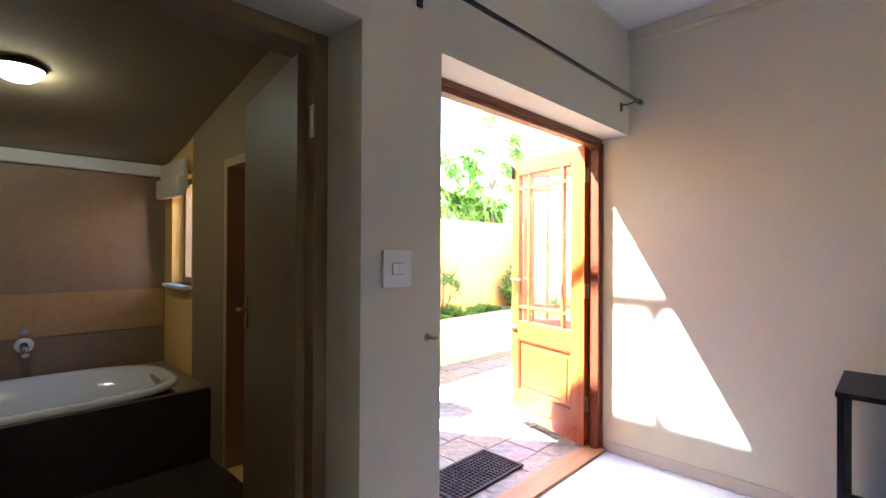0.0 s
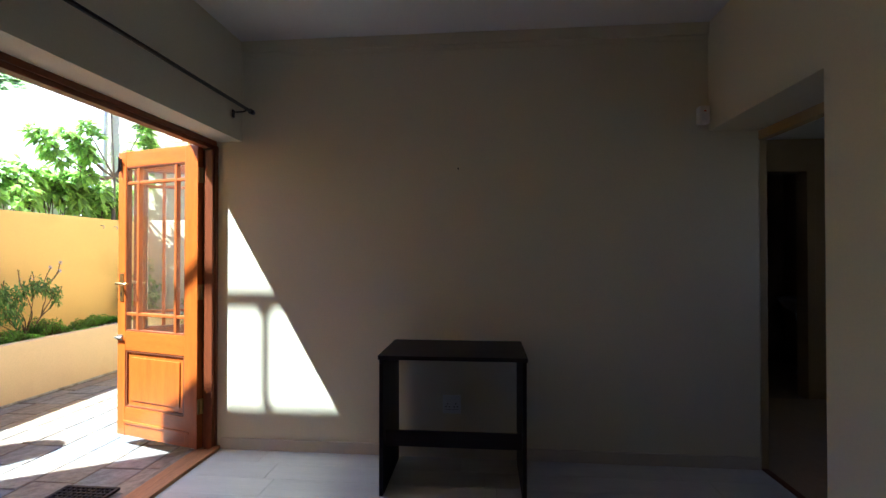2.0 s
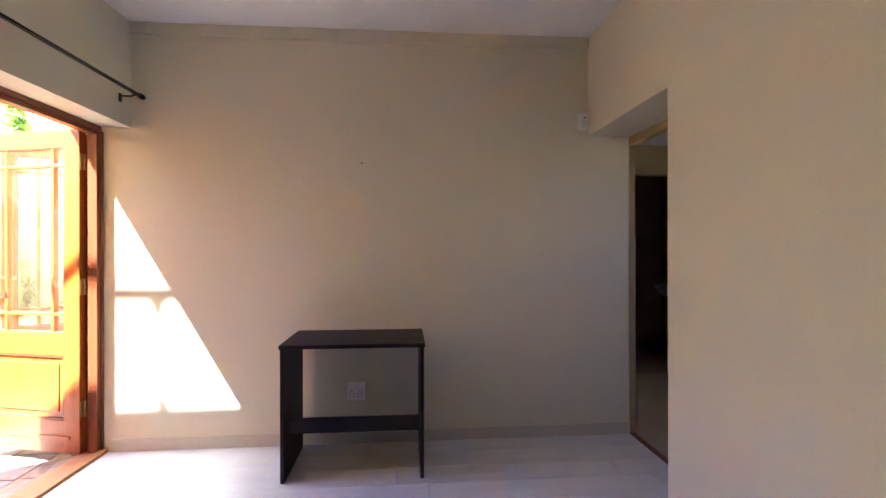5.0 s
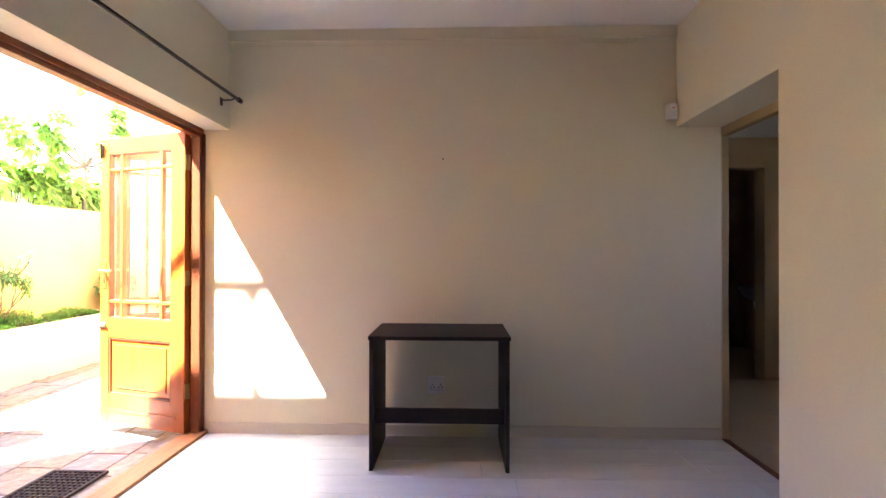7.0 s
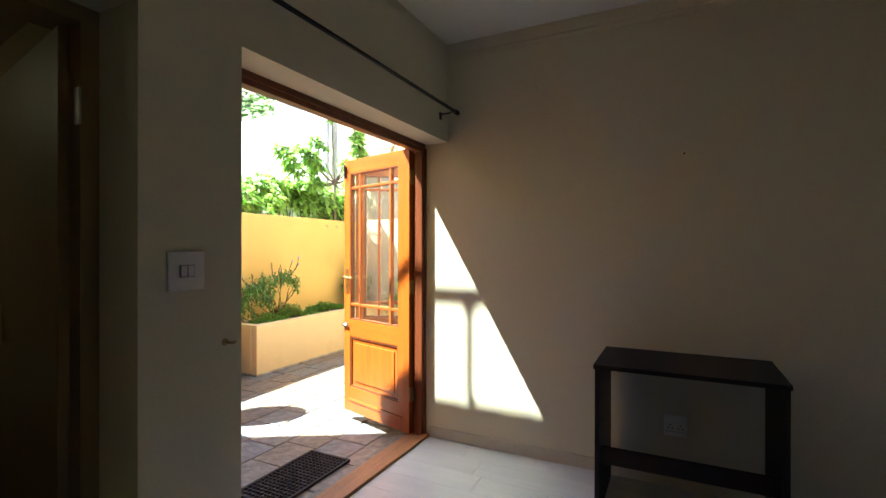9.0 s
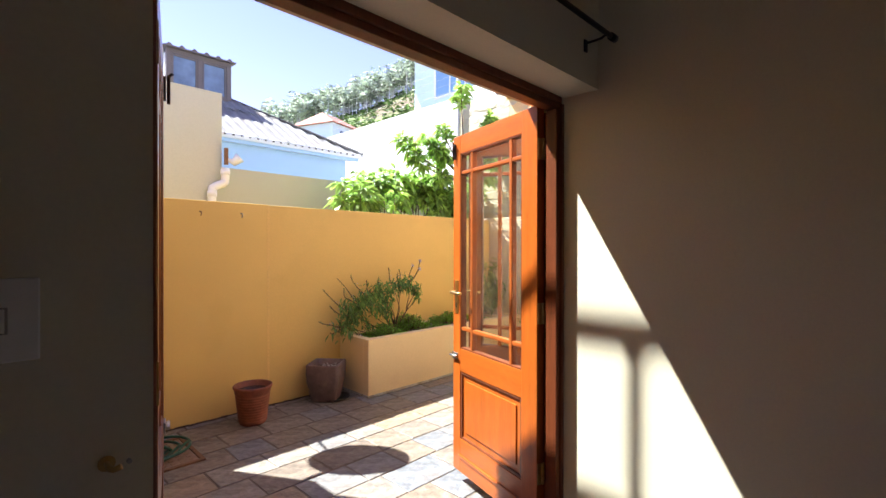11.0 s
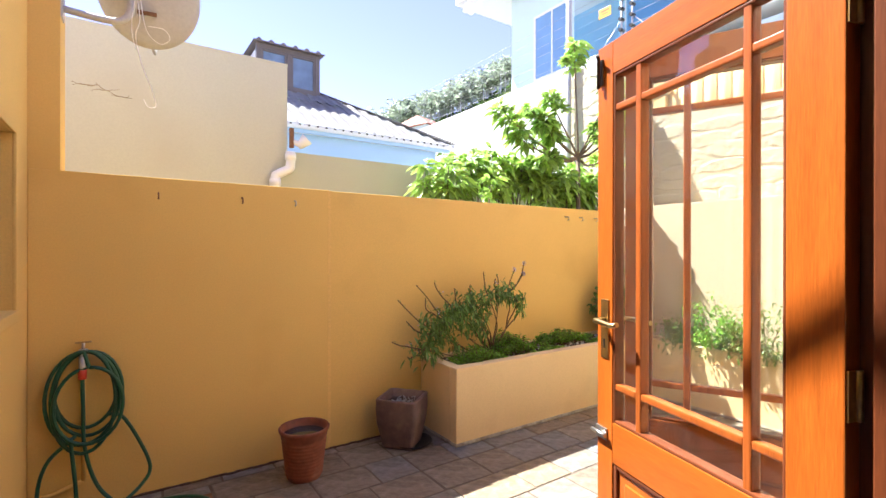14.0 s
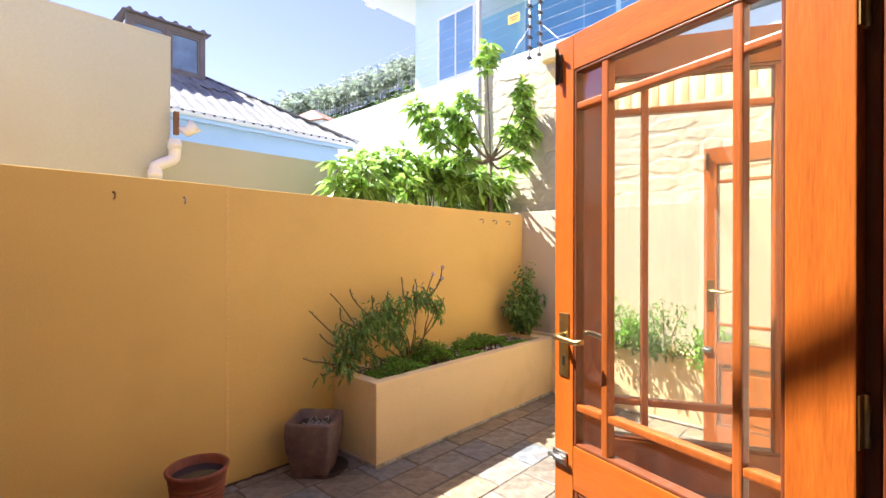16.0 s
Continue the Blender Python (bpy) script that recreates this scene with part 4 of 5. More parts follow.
def flowering_shrub(at):
    """A leaning shrub: bare forked stems, leaf clumps towards one side, curled bare twigs."""
    s = thing("flowering_shrub", "straggly green leaning shrub with curled twigs and lilac flower tips", "shrub", at)
    low = lambda p: Vector((p[0] * (1.13 if p[0] < 0 else 1.0) - 0.02, p[1], p[2] * 0.83))
    fork = Vector((0.13, -0.02, 0.21))
    clumps = [((-0.60, -0.06, 0.17), 0.085, 110), ((-0.50, -0.04, 0.30), 0.09, 140), ((-0.44, -0.07, 0.42), 0.085, 130), ((-0.34, -0.05, 0.48), 0.09, 150), ((-0.21, -0.04, 0.57), 0.085, 140),
              ((-0.24, -0.08, 0.36), 0.075, 70), ((-0.13, -0.05, 0.30), 0.06, 40), ((-0.12, -0.04, 0.44), 0.07, 60), ((-0.05, -0.05, 0.60), 0.07, 80), ((0.06, -0.04, 0.66), 0.06, 60), ((0.15, -0.05, 0.63), 0.065, 70),
              ((0.25, -0.06, 0.55), 0.06, 60), ((0.29, -0.05, 0.46), 0.045, 30), ((-0.36, -0.06, 0.16), 0.06, 30), ((-0.58, -0.05, 0.40), 0.06, 40)]
    twigs = [(0, (-0.86, -0.04, 0.29)), (0, (-0.76, -0.08, 0.12)), (1, (-0.83, -0.02, 0.68)), (1, (-0.78, -0.06, 0.46)), (2, (-0.68, -0.02, 0.80)), (2, (-0.60, 0.0, 0.66)), (3, (-0.52, 0.0, 0.82)),
             (3, (-0.34, -0.03, 0.74)), (4, (-0.20, -0.02, 0.76)), (8, (-0.09, -0.03, 0.88)), (9, (0.05, -0.02, 0.86)), (9, (-0.02, -0.06, 0.80)), (11, (0.36, -0.05, 0.62))]
    blooms = [(10, (0.35, -0.06, 0.97)), (10, (0.34, -0.07, 0.85)), (10, (0.24, -0.04, 0.90))]
    stems, leaves, petals = bmesh.new(), Leaves(rng), Leaves(rng)
    shake = lambda r: Vector((rng.gauss(0, r), rng.gauss(0, r * 0.6), rng.gauss(0, r)))
    tube(stems, [(0, 0, -0.02), (0.05, -0.01, 0.09), tuple(fork)], 0.010, 6, 0.007)
    for c, r, n in clumps:
        c = low(c)
        root = fork if c.x > 0.1 else Vector((0, 0, 0.0))
        mid = root.lerp(c, 0.5) + Vector((0.03, 0, -0.05 if c.x < -0.3 else 0.02)) + shake(0.015)
        tube(stems, flowing([root, root.lerp(mid, 0.5) + shake(0.008), mid, c], 3), 0.0065, 5, 0.003)
        for k in range(5):
            p = c + shake(r * 0.8)
            tube(stems, [tuple(c.lerp(mid, rng.uniform(0, 0.3))), tuple(c.lerp(p, 0.6) + shake(0.01)), tuple(p)], 0.003, 4, 0.0015)
        for k in range(n):
            p = c + shake(r * 0.62)
            d = Vector((rng.gauss(-0.1, 0.8), rng.gauss(-0.3, 0.8), rng.gauss(-0.7, 0.6)))
            leaves.leaf(p, d, rng.uniform(0.035, 0.072), rng.uniform(0.013, 0.022), 0.4)
    for group, ways in ((False, twigs), (True, blooms)):
        for ci, tip in ways:
            c, tip = low(clumps[ci][0]), low(tip)
            tip = c.lerp(tip, 0.85)
            bend = c.lerp(tip, 0.55) + Vector((rng.uniform(-0.07, 0.05), 0, rng.uniform(-0.09, 0.0)))
            pts = flowing([(1 - u) ** 2 * c + 2 * u * (1 - u) * bend + u * u * tip + shake(0.006) for u in (0, 0.25, 0.5, 0.75, 1)], 4)
            tube(stems, pts, 0.005, 5, 0.004)
            for k in range(26):
                u = rng.uniform(0.35, 1.0)
                p = (1 - u) ** 2 * c + 2 * u * (1 - u) * bend + u * u * tip
                leaves.leaf(p, shake(1.0), rng.uniform(0.007, 0.016), 0.006, 0.1)
            for k in range(34 if group else 3):
                u = rng.gauss(1.0, 0.03) if group else rng.uniform(0.2, 0.7)
                petals.leaf(c.lerp(tip, min(u, 1.02)) + shake(0.006), shake(1.0), 0.015, 0.011, 0.1)
    part("branchwork", stems, M_STEM, s)["kind"] = "stuff"
    leaves.make("foliage", M_LEAF2, s)
    petals.make("blossom", M_FLOWER, s, "small pale lilac flower heads")


flowering_shrub((1.29, 2.95, 0.45))
tips = [(-0.22, -0.02, 0.50), (-0.12, -0.08, 0.70), (0.03, -0.05, 0.62), (0.1, -0.1, 0.48), (-0.16, -0.12, 0.32), (0.0, -0.16, 0.38), (0.08, 0.0, 0.74), (-0.24, 0.0, 0.36), (0.12, -0.06, 0.30), (-0.05, -0.1, 0.2)]
shrub("corner_shrub", "leafy dark green shrub in the planter corner", (2.86, 2.95, 0.45), tips, 0.062, 0.036, M_LEAF2, 75)
for k, (y, sc) in enumerate(((2.25, 0.7), (1.95, 1.0), (1.6, 1.1), (1.3, 0.9), (1.05, 0.6))):
    tp = [(rng.uniform(-0.27, 0.06) * sc, rng.uniform(-0.22, 0.22) * sc, rng.uniform(0.02, 0.46) * sc) for _ in range(14)]
    shrub("wall_shrub", "bushy green shrub in the narrow planter", (2.99, y, 0.45), tp, 0.036, 0.019, M_LEAF3 if k % 2 else M_LEAF2, 70)


def groundcover(label, x0, x1, y0, y1, n, h):
    g = thing("groundcover_plant", label, "plant", ((x0 + x1) / 2, (y0 + y1) / 2, 0.45), group="low plants in the planter")
    L, bm = Leaves(rng), bmesh.new()
    for k in range(n):
        x, y = rng.gauss(0, 0.33) * (x1 - x0), rng.uniform(-0.5, 0.5) * (y1 - y0)
        if abs(x) > (x1 - x0) * 0.6:
            continue
        hh = h * rng.uniform(0.3, 1.0) * (1 - 1.2 * abs(x / (x1 - x0)))
        tube(bm, [(x, y, 0), (x + rng.uniform(-0.01, 0.01), y, hh)], 0.0015, 3)
        for j in range(8):
            a = rng.uniform(0, math.tau)
            L.leaf((x, y, hh * rng.uniform(0.5, 1.0)), (math.cos(a), math.sin(a), rng.uniform(-0.2, 0.7)), rng.uniform(0.014, 0.03), rng.uniform(0.011, 0.02), 0.2)
    part("branchwork", bm, M_STEM, g)["kind"] = "stuff"
    L.make("foliage", M_LEAF3, g)


groundcover("low bright green groundcover in the planter front", 0.80, 1.22, 2.69, 2.90, 300, 0.15)
groundcover("tall soft green groundcover against the garden wall", 1.22, 1.60, 2.75, 3.02, 330, 0.22)
groundcover("low bright green groundcover trailing on the rim", 1.5, 2.0, 2.69, 2.8, 150, 0.06)
groundcover("bright green feathery groundcover near the corner", 1.75, 2.5, 2.85, 3.05, 380, 0.15)
groundcover("small bright green clump at the planter end", 2.3, 2.7, 2.69, 2.82, 90, 0.06)

# pots
tp = thing("terracotta_pot", "ribbed terracotta flower pot, partly filled with water", "flower pot", (-0.335, 2.80, G))
bm = bmesh.new()
prof = [(0.098, 0.0), (0.104, 0.012)]
for k in range(10):
    z = 0.03 + k * 0.0215
    r = 0.104 + 0.030 * z / 0.26
    prof += [(r + 0.004, z), (r + 0.003, z + 0.005), (r - 0.003, z + 0.012)]
prof += [(0.137, 0.25), (0.140, 0.275), (0.149, 0.288), (0.152, 0.302), (0.146, 0.309), (0.135, 0.304), (0.128, 0.25), (0.115, 0.18), (0.02, 0.178)]
lathe(bm, prof, 40)
part("pot_wall", bm, M_TERRA, tp)
M_WATER = material("dark_water", (0.03, 0.035, 0.04), 0.03, 0.1, 8, 2, 0.02)
bm = bmesh.new()
lathe(bm, [(0.126, 0.262), (0.126, 0.264)], 32)
part("water", bm, M_WATER, tp, "dark standing water")

sp = thing("square_pot", "square tapered purple-brown glazed pot with dry soil", "flower pot", (0.40, 2.89, G), 40)
bm = bmesh.new()
rings = []
for hw, z in ((0.108, 0.0), (0.114, 0.02), (0.146, 0.18), (0.153, 0.27), (0.150, 0.325), (0.152, 0.338), (0.147, 0.346), (0.126, 0.343), (0.123, 0.28)):
    pts = []
    for k in range(32):
        c, s = math.cos(k * math.tau / 32), math.sin(k * math.tau / 32)
        e = 2 / 11
        pts.append(bm.verts.new((hw * math.copysign(abs(c) ** e, c), hw * math.copysign(abs(s) ** e, s), z)))
    rings.append(pts)
for q, w in zip(rings, rings[1:]):
    for k in range(32):
        fc = bm.faces.new((q[k], q[(k + 1) % 32], w[(k + 1) % 32], w[k]))
        fc.smooth = True
bm.faces.new(rings[0][::-1])
bm.faces.new(rings[-1])
part("pot_wall", bm, M_POT, sp)
part("soil", boxes((-0.122, -0.122, 0.25, 0.122, 0.122, 0.29), bevel=0.005), M_EARTH, sp)
bm = bmesh.new()
for k in range(26):
    a, b = rng.uniform(-0.08, 0.08), rng.uniform(-0.08, 0.08)
    tube(bm, [(a, b, 0.293), (a + rng.uniform(-0.03, 0.03), b + rng.uniform(-0.03, 0.03), 0.305 + rng.uniform(0, 0.012)), (a + rng.uniform(-0.05, 0.05), b + rng.uniform(-0.05, 0.05), 0.30)], 0.003, 4)
part("dead_twigs", bm, M_GALV, sp, "dry grey twigs")
bm = bmesh.new()
lathe(bm, [(0.13, 0.0), (0.15, 0.02), (0.145, 0.022), (0.12, 0.008)], 28)
part("saucer", bm, M_BLACK, sp).location = (0.03, -0.06, 0.0)

# tap, pipe and hose
hx, hy = -1.43, 3.1
tp2 = thing("garden_tap", "old brass garden tap on a wall pipe", "tap", (hx, hy, 0.0))
bm = bmesh.new()
tube(bm, [(0, -0.025, G + 0.16), (0, -0.025, 0.4), (0, -0.025, 0.74)], 0.011, 10)
tube(bm, [(0, -0.025, G + 0.16), (-0.12, -0.025, G + 0.12), (-0.22, -0.022, G + 0.11)], 0.011, 10)
part("pipe", bm, M_OCHRE, tp2, "ochre painted supply pipe")
bm = bmesh.new()
tube(bm, [(0, -0.028, 0.73), (0, -0.028, 0.80)], 0.02, 12)
tube(bm, [(0, -0.03, 0.77), (0, -0.075, 0.765), (0, -0.09, 0.73), (0, -0.09, 0.70)], 0.015, 10)
tube(bm, [(0, -0.028, 0.80), (0, -0.028, 0.835)], 0.008, 8)
part("valve", bm, M_GALV, tp2)
bm = boxes((-0.035, -0.034, 0.832, 0.035, -0.022, 0.842), bevel=0.003)
part("cross_handle", bm, M_BRASS, tp2)
bm = bmesh.new()
tube(bm, [(0, -0.09, 0.705), (0, -0.09, 0.655)], 0.019, 12)
part("connector", bm, M_RED, tp2, "red plastic hose connector")

hose = thing("garden_hose", "dark green garden hose coiled on the tap and floor", "hose", (hx, hy, 0.0))
pts = []
def loop(cx, cz, rx, rz_, y, a0, a1, n=34):
    for k in range(n):
        a = a0 + (a1 - a0) * k / (n - 1)
        pts.append((cx + rx * math.cos(a), y, cz + rz_ * math.sin(a)))
# hanging loops
for k in range(5):
    q = rng.uniform(-0.02, 0.02)
    loop(0.012 + q, 0.585 - 0.018 * k, 0.135 + 0.011 * (k % 3), 0.20 + 0.022 * (k % 4), -0.04 - 0.014 * k, math.pi / 2, math.pi / 2 + math.tau)
bm = bmesh.new()
tube(bm, pts, 0.0095, 7)
part("hanging_coil", bm, M_HOSE, hose)
bm = bmesh.new()
tube(bm, flowing([(0, -0.09, 0.66), (0.003, -0.085, 0.5), (0.008, -0.075, 0.3), (0.05, -0.09, 0.12), (0.12, -0.14, 0.02), (0.25, -0.26, -0.045), (0.38, -0.38, -0.05)], 5), 0.0095, 8)
tube(bm, flowing([(0.1, -0.05, 0.44), (0.17, -0.06, 0.42), (0.25, -0.07, 0.27), (0.30, -0.08, 0.12), (0.26, -0.1, 0.04), (0.16, -0.16, -0.02), (0.05, -0.28, -0.05)], 5), 0.0095, 8)
tube(bm, flowing([(-0.03, -0.07, 0.36), (-0.05, -0.08, 0.34), (-0.14, -0.06, 0.25), (-0.18, -0.07, 0.12), (-0.16, -0.12, 0.0), (-0.05, -0.2, -0.05)], 5), 0.0095, 8)
tube(bm, flowing([(-0.05, -0.09, 0.36), (-0.03, -0.1, 0.15), (-0.01, -0.12, -0.03), (0.06, -0.2, -0.05)], 5), 0.0095, 8)
part("loose_length", bm, M_HOSE, hose)
bm = bmesh.new()
pts = []
for k in range(5):
    cx, cy = 0.22 + rng.uniform(-0.05, 0.05), -0.48 + rng.uniform(-0.05, 0.05)
    for j in range(36):
        a = j / 36 * math.tau
        pts.append((cx + (0.20 + 0.03 * k) * math.cos(a), cy + (0.15 + 0.02 * k) * math.sin(a), G + 0.012 + 0.010 * k + 0.004 * math.sin(3 * a)))
tube(bm, pts, 0.0095, 7)
part("floor_coil", bm, M_HOSE, hose)

# drain cover
dc = thing("drain_cover", "square rusty brown cast drain cover in a frame", "drain cover", (-1.10, 2.62, G))
part("frame", boxes((-0.26, -0.26, -0.02, 0.26, -0.235, 0.010), (-0.26, 0.235, -0.02, 0.26, 0.26, 0.010), (-0.26, -0.235, -0.02, -0.235, 0.235, 0.010), (0.235, -0.235, -0.02, 0.26, 0.235, 0.010), bevel=0.002), M_RUST, dc)
M_COVER = material("stained_concrete_cover", (0.27, 0.17, 0.11), 0.8, 0.2, 30, 5, 0.4)
bm = boxes((-0.228, -0.228, -0.02, 0.228, 0.228, 0.004), bevel=0.003)
for a in range(8):
    for b in range(8):
        x, y = -0.19 + a * 0.054, -0.19 + b * 0.054
        box(bm, x - 0.012, y - 0.012, 0.003, x + 0.012, y + 0.012, 0.009)
part("lid", bm, M_COVER, dc)

# doormat
dm = thing("doormat", "dark brown open-weave rubber doormat on the paving", "doormat", (-0.78, 0.64, G))
bm = bmesh.new()
for k in range(21):
    x = -0.30 + k * 0.03
    box(bm, x - 0.004, -0.15, 0.002, x + 0.004, 0.15, 0.014)
for k in range(11):
    y = -0.15 + k * 0.03
    box(bm, -0.30, y - 0.004, 0.0, 0.30, y + 0.004, 0.011)
part("weave", bm, M_MAT, dm)
part("border", boxes((-0.315, -0.165, 0, 0.315, -0.148, 0.015), (-0.315, 0.148, 0, 0.315, 0.165, 0.015), (-0.315, -0.148, 0, -0.298, 0.148, 0.015), (0.298, -0.148, 0, 0.315, 0.148, 0.015), bevel=0.002), M_MAT, dm)

# wall hooks on the boundary wall
for x, m_ in ((-1.09, M_RUST), (-0.64, M_RUST), (-0.31, M_STEEL), (2.36, M_STEEL), (2.57, M_STEEL), (2.80, M_STEEL)):
    hk = thing("wall_hook", "small metal screw hook in the garden wall" if m_ is M_STEEL else "rusty screw hook in the garden wall", "hook", (x, 3.106, 1.655), group="hooks on the garden wall")
    bm = bmesh.new()
    tube(bm, [(0, 0.01, 0.0), (0, -0.03, 0.0), (0, -0.045, -0.012), (0, -0.04, -0.03), (0, -0.025, -0.034)], 0.0045, 7)
    part("shank", bm, m_, hk)

# satellite dish
sd = thing("satellite_dish", "grey satellite dish on a wall arm, seen from behind", "satellite dish", (-1.53, 3.16, 2.62))
bm = bmesh.new()
tube(bm, flowing([(0.0, 0.0, 0.0), (0.16, -0.0, -0.01), (0.25, 0.0, 0.0), (0.30, 0.0, 0.05), (0.31, 0.0, 0.13), (0.31, 0.0, 0.27)], 4), 0.019, 10)
box(bm, -0.004, -0.05, -0.06, 0.008, 0.05, 0.06)
part("arm", bm, M_GALV, sd)
dish_at = pose(0.395, 0.10, 0.245, 90 + 24, 0, -8)
bm = bmesh.new()
NR, NA = 7, 40
prev = None
for thick in (0.0, 0.006):
    rings = []
    for i in range(1, NR + 1):
        r = i / NR
        rings.append([bm.verts.new((0.275 * r * math.cos(a * math.tau / NA), 0.315 * r * math.sin(a * math.tau / NA), -0.055 * r * r + thick)) for a in range(NA)])
    bm.faces.new(rings[0])
    for q, w in zip(rings, rings[1:]):
        for k in range(NA):
            fc = bm.faces.new((q[k], q[(k + 1) % NA], w[(k + 1) % NA], w[k]))
            fc.smooth = True
    if prev:
        for k in range(NA):
            bm.faces.new((prev[k], prev[(k + 1) % NA], rings[-1][(k + 1) % NA], rings[-1][k]))
    prev = rings[-1]
d_ = part("reflector", bm, M_DISH, sd)
d_.matrix_local = dish_at
b_ = part("bracket", boxes((-0.12, -0.03, 0.006, -0.03, 0.03, 0.075), (-0.085, -0.14, 0.006, -0.06, 0.14, 0.03), bevel=0.004), M_GALV, sd)
b_.matrix_local = dish_at
for dy in (-0.11, 0.11):
    c_ = part("clamp", boxes((-0.075, dy - 0.012, 0.006, 0.04, dy + 0.012, 0.026), bevel=0.004), M_RUST, sd, "rusty clamp")
    c_.matrix_local = dish_at
r_ = part("clamp", boxes((-0.14, 0.03, 0.03, -0.02, 0.06, 0.085), bevel=0.004), M_RUST, sd, "rusty clamp")
r_.matrix_local = dish_at
l_ = bmesh.new()
tube(l_, [(0.0, -0.29, -0.05), (0.0, -0.35, -0.2), (0.0, -0.28, -0.42)], 0.01, 8)
box(l_, -0.03, -0.32, -0.48, 0.03, -0.24, -0.40)
part("feed_arm", l_, M_GALV, sd).matrix_local = dish_at

cb = thing("dish_cable", "thin white cables dangling from the satellite dish", "cable", (-1.2, 3.14, 2.6))
bm = bmesh.new()
tube(bm, flowing([(0.0, 0, 0.22), (0.02, 0, 0.05), (0.0, 0.0, -0.05), (0.03, 0.02, -0.2), (0.08, 0.02, -0.34), (0.10, 0.02, -0.43), (0.06, 0.02, -0.44), (0.04, 0.02, -0.40)], 5), 0.0025, 5)
tube(bm, flowing([(0.02, 0, 0.2), (0.05, 0.0, 0.0), (0.12, 0.02, -0.06), (0.17, 0.02, -0.02), (0.14, 0.02, 0.03), (0.06, 0, 0.02)], 5), 0.0025, 5)
tube(bm, flowing([(0.0, 0, 0.2), (-0.02, 0, 0.0), (0.0, 0.02, -0.12)], 5), 0.0025, 5)
part("strand", bm, M_PLASTIC, cb)

# ================= neighbours =================
nb = thing("neighbour_block", "plain beige rendered neighbouring building with flat parapet", "building", (-2.8, 6.5, G))
part("wall", boxes((-3.0, -2.17, -0.4, 2.78, 1.0, 3.08)), M_BLOCK, nb)
part("coping", boxes((-3.0, -2.172, 3.08, 2.782, 1.0, 3.10)), M_BLOCK, nb)
bm = bmesh.new()
for cx, cz, reach in ((1.30, 2.62, 0.09), (1.42, 2.60, 0.10), (1.52, 2.57, 0.07), (1.06, 2.86, 0.06)):
    for k in range(4):
        x, z, way = cx, cz, rng.uniform(-0.8, 0.3) + (math.pi if k % 2 else 0)
        pts = [(x, -2.171, z)]
        for q in range(5):
            way += rng.uniform(-0.7, 0.7)
            x, z = x + math.cos(way) * reach / 5, z + math.sin(way) * reach / 8
            pts.append((x, -2.171, z))
        tube(bm, pts, 0.0035, 4, 0.0015)
part("crack_patch", bm, M_CRACK, nb, "tan cracked plaster patch")["kind"] = "stuff"
lw = thing("garden_wall", "low beige rendered neighbouring garden wall", "wall", (1.7, 4.5, G))
part("wall", boxes((-1.72, -0.1, -0.4, 1.75, 0.08, 2.31)), M_BLOCK, lw)
dp = thing("drainpipe", "fat white plastic drainpipe with two elbows", "pipe", (-0.03, 4.30, 0.0))
bm = bmesh.new()
tube(bm, flowing([(0.02, -0.04, 2.22), (0.02, -0.04, 2.10), (0.0, -0.04, 2.055), (-0.09, -0.04, 2.005), (-0.115, -0.04, 1.94), (-0.115, -0.04, 1.5)], 4), 0.042, 14)
part("pipe", bm, M_PLASTIC, dp)
bm = bmesh.new()
tube(bm, [(0.02, -0.04, 2.20), (0.02, -0.04, 2.145)], 0.049, 14)
part("collar", bm, M_PLASTIC, dp)
bm = bmesh.new()
tube(bm, [(-0.115, -0.04, 1.96), (-0.115, -0.04, 1.90)], 0.049, 14)
part("collar", bm, M_PLASTIC, dp)
fl = thing("floodlight", "small white outdoor floodlight on a wall corner", "floodlight", (0.03, 4.27, 2.32))
bm = bmesh.new()
tube(bm, [(-0.01, 0, 0.0), (0.04, -0.02, -0.03), (0.10, -0.05, 0.03)], 0.02, 10, 0.06)
part("housing", bm, M_PLASTIC, fl)
part("mount", boxes((-0.045, -0.02, -0.06, -0.01, 0.02, 0.12), bevel=0.004), M_RUST, fl)

bh = thing("blue_house", "pale blue house with weathered grey corrugated hipped roof", "house", (0.0, 8.0, G))
SL = 0.61  # roof slope
EZ = 3.56  # eaves
part("wall", boxes((-6.0, 0.15, -0.4, 4.1, 8.0, EZ - 0.1)), M_BLUE, bh)
part("fascia", boxes((-6.2, -0.02, EZ - 0.16, 4.35, 0.02, EZ - 0.02)), M_BLUE, bh)
bm = bmesh.new()
tube(bm, [(-6.2, -0.06, EZ - 0.05), (4.38, -0.06, EZ - 0.05)], 0.055, 10)
part("gutter", bm, M_WHITE, bh)
part("soffit_board", boxes((-6.0, 0.02, EZ - 0.14, 4.2, 0.2, EZ - 0.11)), M_WHITE, bh)
